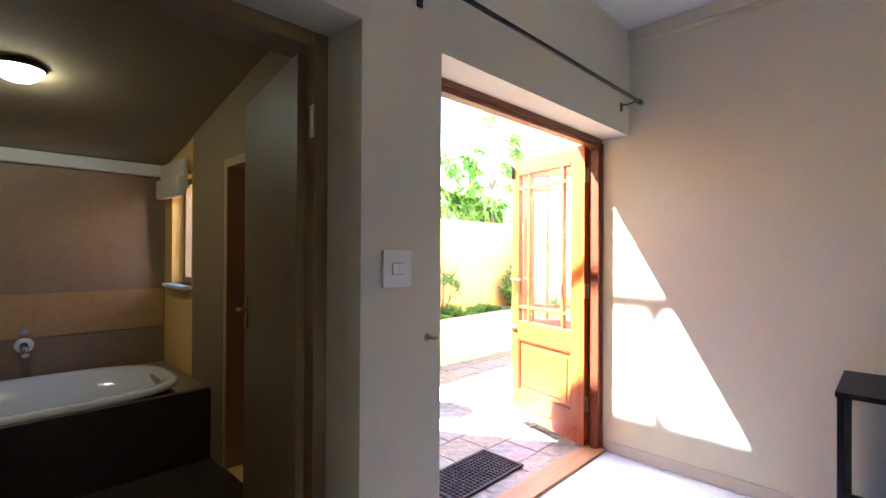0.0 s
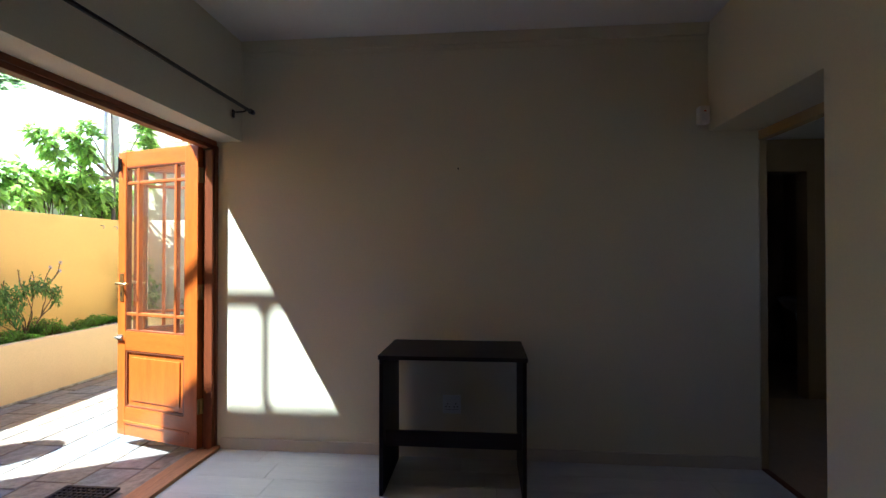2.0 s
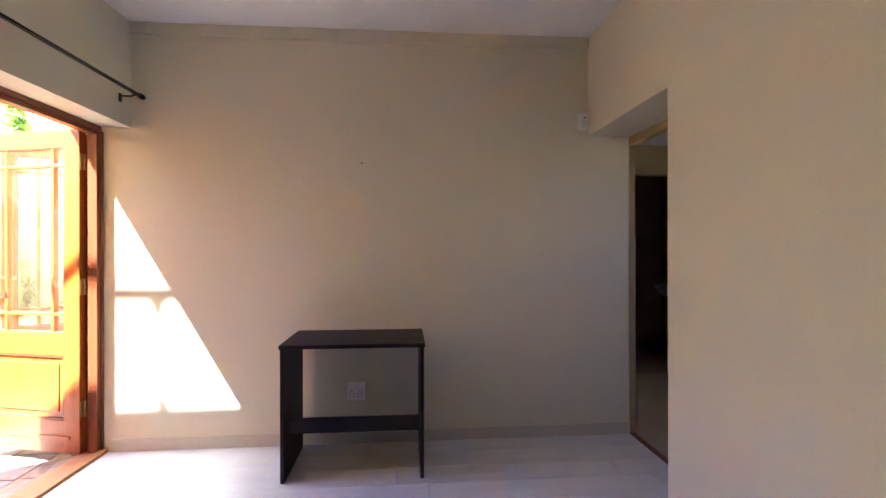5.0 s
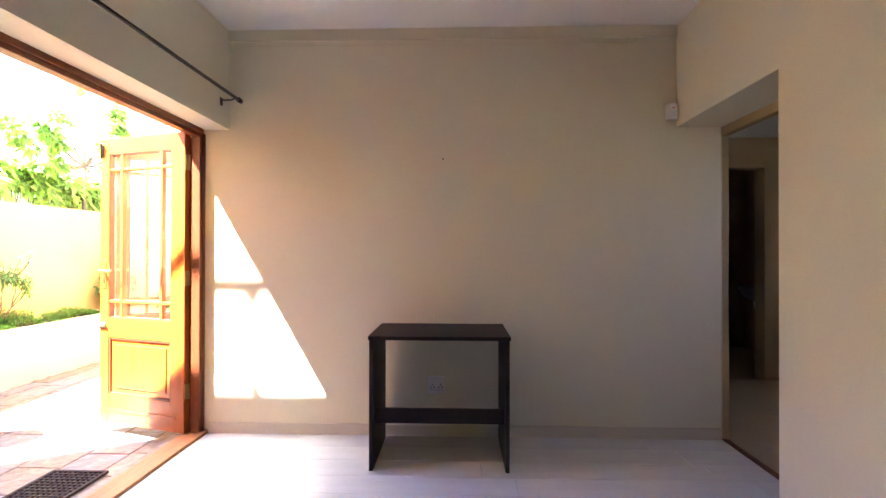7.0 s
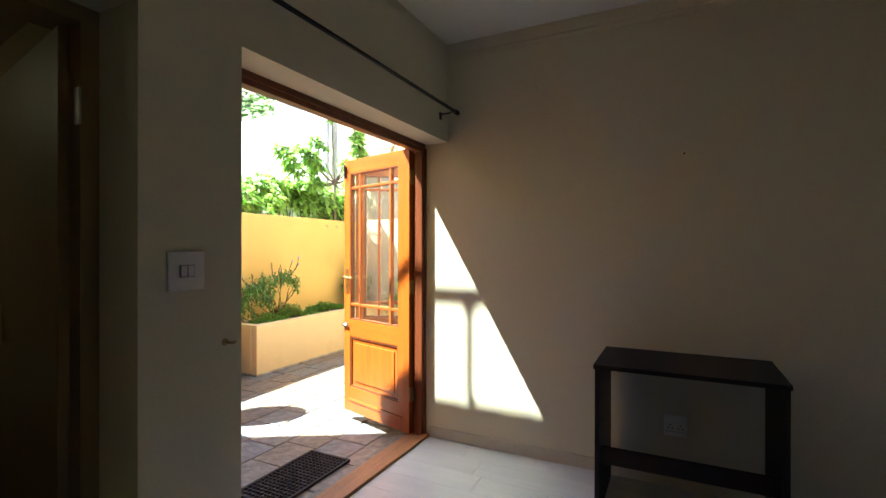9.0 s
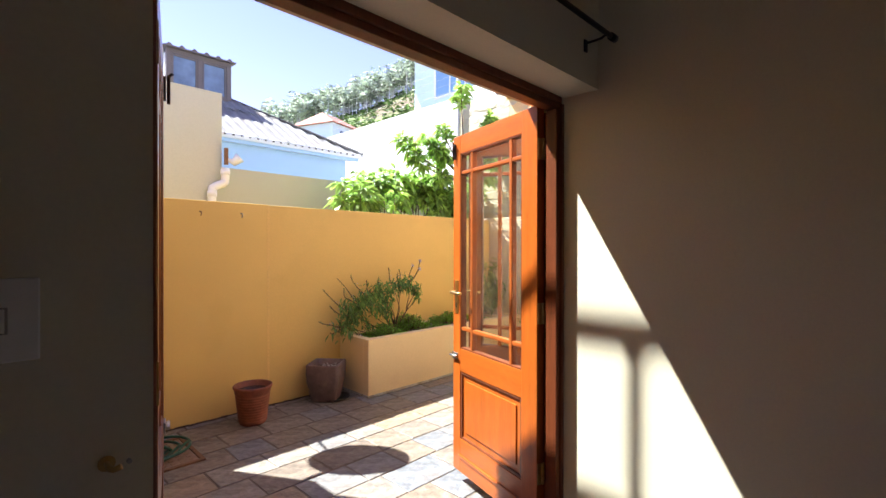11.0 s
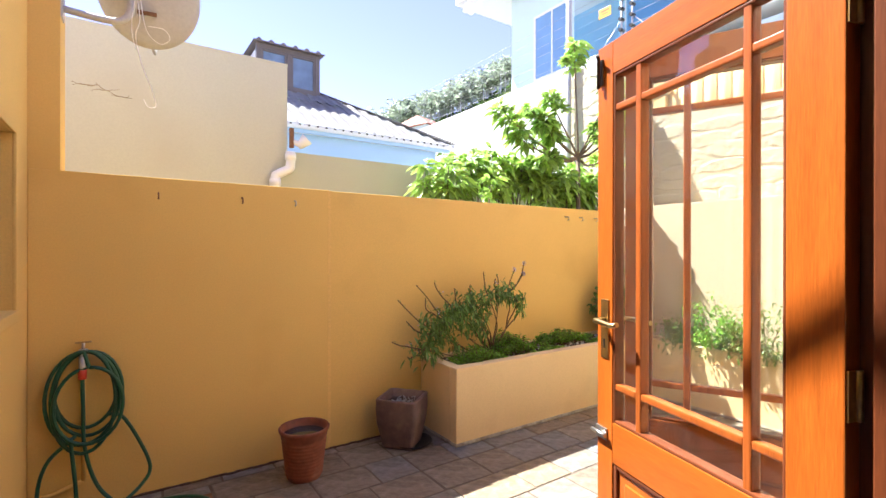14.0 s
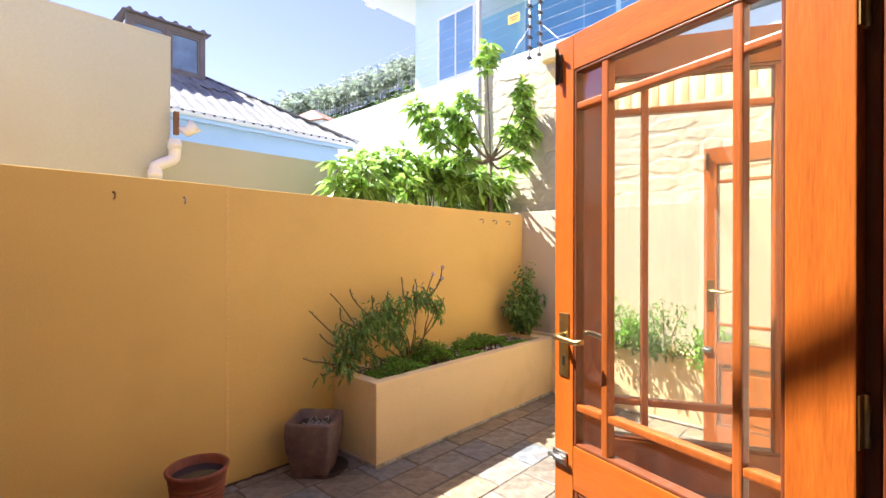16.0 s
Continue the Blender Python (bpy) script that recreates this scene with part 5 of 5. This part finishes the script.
# corrugated front slope in sheets, trimmed along the hip
sheet = 0.62
x = -6.2
while x < 4.4:
    xb = min(4.42, x + sheet)
    for d0, d1 in ((0.0, 1.4), (1.4, 2.8), (2.8, 4.2)):
        v, f, idx = [], [], []
        lift = rng.uniform(0, 0.018)
        n = 12
        for k in range(n + 1):
            xx = x + (xb - x) * k / n
            w_ = 0.026 * (1 if k % 4 in (1, 2) else 0)
            e1 = min(d1 + 0.06, 4.42 - xx)
            e0 = min(d0, e1)
            idx.append(len(v))
            v += [(xx, e0 - 0.12, EZ + SL * (e0 - 0.12) + w_ + lift + 0.02), (xx, e1 - 0.12, EZ + SL * (e1 - 0.12) + w_ + lift)]
        for a, b in zip(idx, idx[1:]):
            if v[b + 1][1] - v[b][1] > 0.005 or v[a + 1][1] - v[a][1] > 0.005:
                f.append((a, b, b + 1, a + 1))
        if f:
            raw_mesh("roof_sheet", v, f, M_ROOF, bh)
    x = xb
raw_mesh("roof_side", [(4.42, -0.12, EZ), (4.42, 8.2, EZ), (0.22, 4.08, EZ + SL * 4.08)], [(0, 1, 2)], M_ROOF, bh)
bm = bmesh.new()
tube(bm, [(4.42, -0.14, EZ + 0.01), (0.3, 3.98, EZ + SL * 3.98)], 0.012, 8)
part("hip_cap", bm, M_ROOF, bh)
bm = bmesh.new()
for k in range(34):
    box(bm, -1.0 + k * 0.155 - 0.018, -0.13, EZ - 0.06, -1.0 + k * 0.155 + 0.018, -0.115, EZ - 0.035)
part("sheet_end", bm, M_DARKMETAL, bh)["kind"] = "stuff"

M_DORMER = material("brown_grey_painted_frame", (0.13, 0.105, 0.095), 0.5, 0.12, 40, 4, 0.08)
do = thing("dormer", "dark grey framed dormer window with corrugated cap", "dormer window", (1.52, 9.8, 4.6))
part("cheek", boxes((-0.62, 0.06, -0.5, -0.58, 1.6, 0.84)), M_WHITE, do)
part("cheek", boxes((0.58, 0.06, -0.5, 0.62, 1.6, 0.84)), M_DORMER, do)
wd = part("window_frame", boxes((-0.65, -0.02, -0.02, -0.55, 0.08, 0.88), (0.55, -0.02, -0.02, 0.65, 0.08, 0.88), (-0.55, -0.02, -0.02, 0.55, 0.08, 0.08), (-0.55, -0.02, 0.78, 0.55, 0.08, 0.88), (-0.045, -0.02, 0.08, 0.045, 0.08, 0.78), bevel=0.006), M_DORMER, do)
# opaque pane colour lightened and blued to carry the sky's reflection
M_DGLASS = material("sky_toned_pane", (0.13, 0.18, 0.25), 0.04, 0.3, 3, 1.5, 0, spec=1.0)
for x in (-0.298, 0.298):
    part("pane", boxes((x - 0.253, 0.02, 0.08, x + 0.253, 0.03, 0.78)), M_DGLASS, wd)
    part("casement", boxes((x - 0.25, -0.005, 0.08, x - 0.215, 0.02, 0.78), (x + 0.215, -0.005, 0.08, x + 0.25, 0.02, 0.78), (x - 0.215, -0.005, 0.08, x + 0.215, 0.02, 0.115), (x - 0.215, -0.005, 0.745, x + 0.215, 0.02, 0.78)), M_DORMER, wd)
v, f = [], []
for k in range(37):
    x = -0.72 + 1.44 * k / 36
    z = 0.045 if k % 6 in (2, 3) else 0.0
    v += [(x, -0.12, 0.90 + z), (x, 1.9, 0.98 + z), (x, -0.12, 0.875), (x, 1.9, 0.95)]
for k in range(36):
    a, b = k * 4, k * 4 + 4
    f += [(a, b, b + 1, a + 1), (a + 2, a + 3, b + 3, b + 2), (a, a + 2, b + 2, b)]
raw_mesh("cap_sheet", v, f, M_DORMER, do)

# white wall beside the blue house
ww = thing("white_wall", "tall bright white rendered boundary wall", "wall", (4.87, 6.0, G))
part("wall", boxes((-0.12, -2.6, -0.4, 0.15, 5.0, 4.36)), M_WHITE, ww)

# white two-storey house with balcony
XB = 7.0
hb = thing("white_house", "modern white house with glass balcony and flat roof", "house", (XB, 6.5, G))
part("wall", boxes((0.0, 0.45, -0.4, 6.0, 2.5, 7.95), (1.6, -6.0, -0.4, 6.0, 0.45, 7.95), (0.0, -6.0, -0.4, 1.6, 0.45, 5.0)), M_WHITEB, hb)
part("roof_slab", boxes((-0.95, -6.5, 7.95, 6.5, 3.7, 8.25), bevel=0.02), M_WHITE, hb)
part("eaves_box", boxes((-0.85, 0.6, 7.72, -0.55, 3.5, 7.95), bevel=0.02), M_WHITE, hb)
part("balcony_slab", boxes((-0.15, -6.2, 5.15, 1.6, 0.45, 5.46), bevel=0.01), M_WHITE, hb)
for k in range(5):
    y = 0.40 - 1.3 * k
    bp_ = part("balustrade_pane", boxes((-0.06, y - 1.26, 5.50, -0.045, y, 6.55)), M_BLUEGLASS, hb, "blue tinted glass")
    bp_.visible_shadow = False
wx = part("window", boxes((-0.03, 0.5, 5.47, -0.004, 0.56, 7.06), (-0.03, 1.62, 5.47, -0.004, 1.68, 7.06), (-0.03, 0.56, 7.0, -0.004, 1.62, 7.06), (-0.03, 0.56, 5.47, -0.004, 1.62, 5.53), (-0.03, 1.07, 5.53, -0.004, 1.11, 7.0)), M_WHITE, hb)
M_BGLASS = material("blue_reflecting_window", (0.18, 0.33, 0.48), 0.06, 0.15, 1.5, 0.7, 0, spec=0.9)
part("pane", boxes((-0.014, 0.56, 5.53, -0.003, 1.07, 7.0)), M_BGLASS, wx)
part("pane", boxes((-0.014, 1.11, 5.53, -0.003, 1.62, 7.0)), M_BGLASS, wx)
w2 = part("window", boxes((1.57, -4.6, 5.5, 1.597, -4.5, 7.5), (1.57, 0.2, 5.5, 1.597, 0.3, 7.5), (1.57, -2.2, 5.5, 1.597, -2.1, 7.5), (1.57, -4.5, 7.4, 1.597, 0.2, 7.5)), M_WHITE, hb)
part("pane", boxes((1.58, -4.5, 5.5, 1.595, -2.2, 7.4)), M_BGLASS, w2)
part("pane", boxes((1.58, -2.1, 5.5, 1.595, 0.2, 7.4)), M_BGLASS, w2)

# yellow stone wall above the cream wall: backing, pier and corrugated strip (the stones come last)
XS = 3.43
stone_wall = solid("wall_stone", boxes((XS, -0.5, 1.0, 3.75, 4.05, 2.72), (XS, 3.02, 2.72, 3.75, 4.05, 3.58)), M_STONE, "yellow painted rubble stone wall above the yard")
pr = thing("wall_pier", "yellow painted wall pier with a chunky coping", "pier", (XS + 0.02, 2.86, 2.72))
part("shaft", boxes((-0.02, -0.16, -0.9, 0.25, 0.16, 0.80), bevel=0.01), M_OCHRE_L, pr)
part("coping", boxes((-0.10, -0.2, 0.74, 0.28, 0.18, 0.90), bevel=0.03), M_OCHRE_L, pr)
sc = thing("corrugated_screen", "yellow painted corrugated sheet screen on the wall top", "screen", (XS + 0.05, 0.0, 2.70))
v, f = [], []
n = 120
for k in range(n + 1):
    y = -0.5 + 3.2 * k / n
    x = 0.018 * math.sin(k * math.tau / 5)
    v += [(x, y, 0.0), (x, y, 0.45), (x + 0.03, y, 0.0), (x + 0.03, y, 0.45)]
for k in range(n):
    a, b = k * 4, k * 4 + 4
    f += [(a, b, b + 1, a + 1), (a + 2, a + 3, b + 3, b + 2), (a + 1, b + 1, b + 3, a + 3)]
raw_mesh("sheet", v, f, M_OCHRE_L, sc, smooth=True)

# electric fence
ef = thing("electric_fence", "electric security fence with black posts and thin wires", "fence", (XS + 0.1, 3.3, 3.52))
for y, h in ((0.0, 0.92), (-0.14, 0.98)):
    bm = bmesh.new()
    tube(bm, [(0, y, -0.1), (0, y, h)], 0.012, 8)
    part("post", bm, M_STEEL, ef)
    for k in range(7):
        bm = bmesh.new()
        tube(bm, [(-0.035, y, 0.12 + k * 0.125), (0.035, y, 0.12 + k * 0.125)], 0.022, 8)
        part("insulator", bm, M_BLACK, ef)
for k in range(7):
    z = 0.12 + k * 0.125
    bm = bmesh.new()
    tube(bm, [(-0.03, 0.0, z), (-0.03, 2.2, z - 0.01), (-0.03, 4.4, z - 0.02)], 0.0018, 4)
    tube(bm, [(-0.03, -0.14, z), (-0.03, -2.5, z)], 0.0018, 4)
    part("wire", bm, M_GALV, ef)
bm = bmesh.new()
tube(bm, [(0, 0.0, 0.5), (0.0, 0.5, -0.0)], 0.004, 5)
tube(bm, [(0, -0.14, 0.5), (0.0, -0.7, -0.1)], 0.004, 5)
part("stay", bm, M_STEEL, ef)
sg = thing("warning_sign", "small orange warning sign on the fence wires", "sign", (XS + 0.06, 3.50, 4.17))
part("plate", boxes((-0.004, -0.085, -0.055, 0.004, 0.085, 0.055), bevel=0.002), M_SIGN, sg)
part("lettering", boxes((-0.006, -0.065, 0.012, -0.004, 0.065, 0.03), (-0.006, -0.05, -0.02, -0.004, 0.05, -0.008)), M_RED, sg)

pl = thing("steel_pole", "tall grey galvanised steel pole behind the wall", "pole", (3.36, 3.94, 0.0))
bm = bmesh.new()
tube(bm, [(0, 0, G), (0, 0, 3.0), (0, 0, 6.2)], 0.035, 14)
part("shaft", bm, M_GALV, pl)

# fig tree behind the boundary wall
tree = thing("fig_tree", "young fig tree with long bare limbs and leaf whorls", "tree", (2.92, 3.42, G))
bm, L = bmesh.new(), Leaves(rng)
fork = Vector((0.0, 0.0, 2.42))
tube(bm, [(0.02, 0.02, -0.3), (0.0, 0.0, 1.2), tuple(fork)], 0.035, 8, 0.022)
heads = [((-0.07, 0.0, 3.66), 0.05, 3), ((-1.10, 0.0, 2.74), -0.16, 3), ((-0.88, 0.05, 2.54), -0.12, 2), ((-0.46, 0.0, 3.00), 0.0, 3), ((-0.56, 0.04, 2.74), -0.04, 3), ((-0.32, 0.08, 2.66), -0.03, 3),
         ((-0.66, 0.06, 2.84), -0.06, 2), ((0.25, -0.28, 3.24), -0.04, 3), ((0.38, -0.28, 3.0), -0.06, 3), ((0.38, -0.30, 2.78), -0.08, 3), ((0.16, -0.12, 2.74), -0.03, 2), ((0.30, -0.12, 2.40), -0.1, 2),
         ((-0.45, 0.02, 2.36), -0.06, 3), ((0.17, -0.28, 2.60), -0.06, 2)]
for tip, sag, n in heads:
    tip = Vector(tip)
    mid = fork.lerp(tip, 0.5) + Vector((0, 0, sag * 0.7))
    ps = [fork, fork.lerp(mid, 0.5) + Vector((0, 0, sag * 0.4)), mid, mid.lerp(tip, 0.5) - Vector((0, 0, -sag * 0.1)), tip]
    tube(bm, flowing(ps, 3), 0.014, 6, 0.006)
    ax = (tip - mid).normalized() + Vector((0, 0, 0.6))
    for k in range(n):
        p = tip - (tip - mid) * 0.2 * k + Vector((rng.uniform(-1, 1), rng.uniform(-1, 1), 0)) * 0.05
        L.fig_whorl(p, 19, 0.17, ax, 1.1, 0.4)
part("trunk", bm, M_BARK, tree)
L.make("crown", M_LEAF, tree)

for k in range(11):
    x, y = 1.22 + 0.22 * k + rng.uniform(-0.05, 0.05), 3.62 + rng.uniform(-0.15, 0.3)
    if x > 3.3:
        x = 3.25
    hgt = 2.02 + 0.28 * min(1, k / 3) + rng.uniform(-0.1, 0.12) - (0.12 if k > 8 else 0)
    bu = thing("fig_shoot", "dense leafy green fig shoot behind the garden wall", "shrub", (x, y, G), group="fig shoots behind the wall")
    bm, L = bmesh.new(), Leaves(rng)
    for s in range(6):
        tx, ty = rng.uniform(-0.26, 0.26), rng.uniform(-0.22, 0.16)
        tz = hgt - rng.uniform(0, 0.30) - G
        tube(bm, [(0, 0, 0), (tx * 0.4, ty * 0.4, tz * 0.5), (tx, ty, tz)], 0.012, 6, 0.005)
        L.fig_whorl((tx, ty, tz), 12, 0.17, (tx, ty - 0.2, 0.6), 1.0, 0.4)
        L.fig_whorl((tx * 0.9, ty * 0.9, tz - 0.16), 10, 0.18, (tx, ty - 0.3, 0.4), 1.0, 0.45)
    part("branchwork", bm, M_BARK, bu)["kind"] = "stuff"
    L.make("crown", M_LEAF, bu)

# ================= distance =================
def hill_height(x, y):
    d = math.hypot(x, y)
    az = math.degrees(math.atan2(x, y))
    rise = max(0.0, min(1.0, (d - 60) / 330))
    rise = rise * rise * (3 - 2 * rise)
    side = max(0.0, min(1.0, (az - 21) / 27))
    top = 70 + 71 * side
    return -0.5 + rise * top * max(0.0, min(1.0, (az - 8) / 14)) + 2.5 * noise.noise(Vector((x * 0.02, y * 0.02, 0)))


v, f = [], []
na, nd = 70, 34
for i in range(na + 1):
    az = radians(5 + 85 * i / na)
    for j in range(nd + 1):
        d = 55 + 420 * j / nd
        x, y = d * math.sin(az), d * math.cos(az)
        v.append((x, y, hill_height(x, y)))
for i in range(na):
    for j in range(nd):
        a = i * (nd + 1) + j
        f.append((a, a + 1, a + nd + 2, a + nd + 1))
tagged(raw_mesh("hill", v, f, M_HILL, smooth=True), "grassy and wooded hillside rising behind the houses", "hill", "", "structure")

# gum trees along the hill's brow, one mass
v, f, tv, tf = [], [], [], []
rg = random.Random(3)
for k in range(340):
    az = radians(rg.uniform(24.5, 58))
    d = rg.uniform(300, 385)
    x, y = d * math.sin(az), d * math.cos(az)
    z = hill_height(x, y) - 0.5
    ht = rg.uniform(15, 24)
    i = len(tv)
    r = 0.35
    tv += [(x - r, y, z), (x + r, y, z), (x + r * 0.6, y, z + ht * 0.8), (x - r * 0.6, y, z + ht * 0.8), (x, y - r, z), (x, y + r, z), (x, y + r * 0.6, z + ht * 0.8), (x, y - r * 0.6, z + ht * 0.8)]
    tf += [(i, i + 1, i + 2, i + 3), (i + 4, i + 5, i + 6, i + 7)]
    for c in range(60):
        cx, cy, cz = x + rg.gauss(0, 3.0), y + rg.gauss(0, 3.0), z + ht * rg.uniform(0.5, 1.05)
        s = rg.uniform(0.6, 1.6)
        i = len(v)
        for _ in range(4):
            v.append((cx + rg.gauss(0, s), cy + rg.gauss(0, s), cz + rg.gauss(0, s * 0.6)))
        f += [(i, i + 1, i + 2), (i + 1, i + 2, i + 3), (i, i + 2, i + 3)]
woods = tagged(new("gum_trees"), "row of tall pale-trunked gum trees on the hilltop", "trees", "", "stuff")
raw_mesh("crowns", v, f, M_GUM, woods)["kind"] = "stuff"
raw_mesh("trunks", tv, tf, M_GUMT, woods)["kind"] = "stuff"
# low scrub on the slope
v, f = [], []
for k in range(2600):
    az = radians(rg.uniform(20, 60))
    d = rg.uniform(110, 330)
    x, y = d * math.sin(az), d * math.cos(az)
    z = hill_height(x, y)
    for c in range(5):
        s = rg.uniform(0.4, 1.3)
        i = len(v)
        px, py = x + rg.gauss(0, 1.5), y + rg.gauss(0, 1.5)
        for _ in range(4):
            v.append((px + rg.gauss(0, s), py + rg.gauss(0, s), z + abs(rg.gauss(0.3, s * 0.7))))
        f += [(i, i + 1, i + 2), (i + 1, i + 2, i + 3), (i, i + 2, i + 3)]
M_SCRUB = leaf_material("hillside_scrub", (0.10, 0.17, 0.045))
tagged(raw_mesh("scrub", v, f, M_SCRUB), "low green scrub covering the hillside", "scrub", "", "stuff")


def far_house(x, y, z, w, d, h, wall_m, label):
    hs = thing("far_house", label, "house", (x, y, z), 20)
    part("wall", boxes((-w / 2, -d / 2, -20, w / 2, d / 2, h)), wall_m, hs)
    rv = [(-w / 2 - .5, -d / 2 - .5, h), (w / 2 + .5, -d / 2 - .5, h), (w / 2 + .5, d / 2 + .5, h), (-w / 2 - .5, d / 2 + .5, h), (-w / 4, 0, h + 2.0), (w / 4, 0, h + 2.0)]
    raw_mesh("roof", rv, [(0, 1, 5, 4), (1, 2, 5), (2, 3, 4, 5), (3, 0, 4), (3, 2, 1, 0)], M_REDROOF, hs, "red-brown tiled hip roof")
    part("window", boxes((-w * 0.3, -d / 2 - 0.05, h - 2.0, -w * 0.1, -d / 2 - 0.01, h - 0.7)), M_DGLASS, hs)
    part("window", boxes((w * 0.1, -d / 2 - 0.05, h - 2.0, w * 0.3, -d / 2 - 0.01, h - 0.7)), M_DGLASS, hs)


far_house(40.0, 49.0, 11.2, 9, 7, 3.0, M_WHITE, "white hillside house with a red tiled roof")
far_house(31.0, 52.0, 13.5, 7, 6, 3.0, M_WHITEB, "pale hillside house with a red tiled roof")

# ================= pieces: paving, planks, stones =================
def pieces(name, parent, mat, cells, variants=6, gap=0.006, thick=0.03, jitter=0.002, seed=1):
    """cells: (x0, y0, x1, y1, top). Pieces of one size share a mesh."""
    rg_ = random.Random(seed)
    cache = {}
    for x0, y0, x1, y1, top in cells:
        key = (round(x1 - x0, 3), round(y1 - y0, 3), rg_.randrange(variants))
        if key not in cache:
            a, b = (x1 - x0) / 2 - gap / 2, (y1 - y0) / 2 - gap / 2
            bv = min(0.004, gap)
            vs = []
            for dx, dy in ((-1, -1), (1, -1), (1, 1), (-1, 1)):
                ox, oy = rg_.uniform(-jitter, 0) * 1.5, rg_.uniform(-jitter, 0) * 1.5
                vs.append((dx * (a + ox), dy * (b + oy)))
            verts = [(x, y, -thick) for x, y in vs] + [(x, y, -bv) for x, y in vs] + [(x - math.copysign(bv, x), y - math.copysign(bv, y), rg_.uniform(-jitter, 0)) for x, y in vs]
            faces = [(k + o, (k + 1) % 4 + o, (k + 1) % 4 + o + 4, k + o + 4) for o in (0, 4) for k in range(4)] + [(8, 9, 10, 11)]
            me = bpy.data.meshes.new(name)
            me.from_pydata(verts, [], faces)
            me.materials.append(mat)
            cache[key] = me
        ob = new(name, cache[key])
        ob.location = ((x0 + x1) / 2, (y0 + y1) / 2, top)
        ob.parent = parent


cells = []
ys0, ty = 2.46 - 0.275 * 8, 0.275
rg1 = random.Random(21)
for j in range(11):
    y0, y1 = max(YO + 0.002, ys0 + ty * j), min(3.1, ys0 + ty * (j + 1))
    if y1 - y0 < 0.04:
        continue
    x = -1.8 - rg1.choice((0.0, 0.09, 0.17, 0.24))
    while x < 2.88:
        xn = x + rg1.choice((0.27, 0.31, 0.31, 0.36, 0.42))
        x0, x1 = max(XH, x), min(2.88, xn)
        x = xn
        if x1 - x0 < 0.04:
            continue
        if y0 > 2.62 - 0.02 and x1 > 0.69:
            if x0 > 0.66:
                continue
            x1 = 0.685
        cells.append((x0, y0, x1, y1, G))
pieces("paver", pavement, M_SLATE, cells, 7, 0.0045, 0.03, 0.006, 2)

cells = []
rg2 = random.Random(5)
for i in range(28):
    x1 = -0.0 - 0.19 * i
    x0 = max(-5.2, x1 - 0.19)
    y = -3.295 - rg2.uniform(0.0, 1.2)
    while y < 0.14:
        y0, y1 = max(-3.295, y), min(0.14, y + 1.28)
        if y1 - y0 > 0.02 and x1 - x0 > 0.02:
            cells.append((x0, y0, x1, y1, 0.0))
        y += 1.28
pieces("plank", floor, M_PLANK, cells, 3, 0.0012, 0.012, 0.0, 4)

# stones of the yellow wall, irregular courses
rg3 = random.Random(11)
cache = []
for k in range(18):
    wv, hv = rg3.uniform(0.18, 0.6), rg3.uniform(0.12, 0.2)
    vs = []
    for a in range(8):
        c, q = math.cos((a + 0.5) * math.tau / 8), math.sin((a + 0.5) * math.tau / 8)
        vs.append((wv / 2 * max(-1, min(1, c * 1.25)) * rg3.uniform(0.86, 1.02), hv / 2 * max(-1, min(1, q * 1.25)) * rg3.uniform(0.82, 1.05)))
    d1 = rg3.uniform(0.002, 0.007)
    verts = [(0.02, y, z) for y, z in vs] + [(-d1 * 0.4, y * 0.97, z * 0.95) for y, z in vs] + [(-d1 - rg3.uniform(0, 0.004), y * 0.8, z * 0.7) for y, z in vs]
    faces = [((q + 1) % 8 + o, q + o, q + o + 8, (q + 1) % 8 + o + 8) for o in (0, 8) for q in range(8)] + [tuple(range(23, 15, -1))]
    me = bpy.data.meshes.new("stone")
    me.from_pydata(verts, [], faces)
    me.materials.append(M_STONE)
    cache.append((wv, hv, me))
z = 1.84
while z < 3.52:
    y = 4.0 + rg3.uniform(0, 0.1)
    rise = 0.0
    while y > (3.05 if z > 2.68 else 0.3):
        wv, hv, me = rg3.choice(cache)
        ob = new("stone", me)
        ob.matrix_basis = pose(XS, y - wv / 2, z + rise, rg3.uniform(-5, 5))
        ob.parent = stone_wall
        rise = max(-0.03, min(0.03, rise + rg3.uniform(-0.02, 0.02)))
        y -= wv * 0.97
    z += 0.145
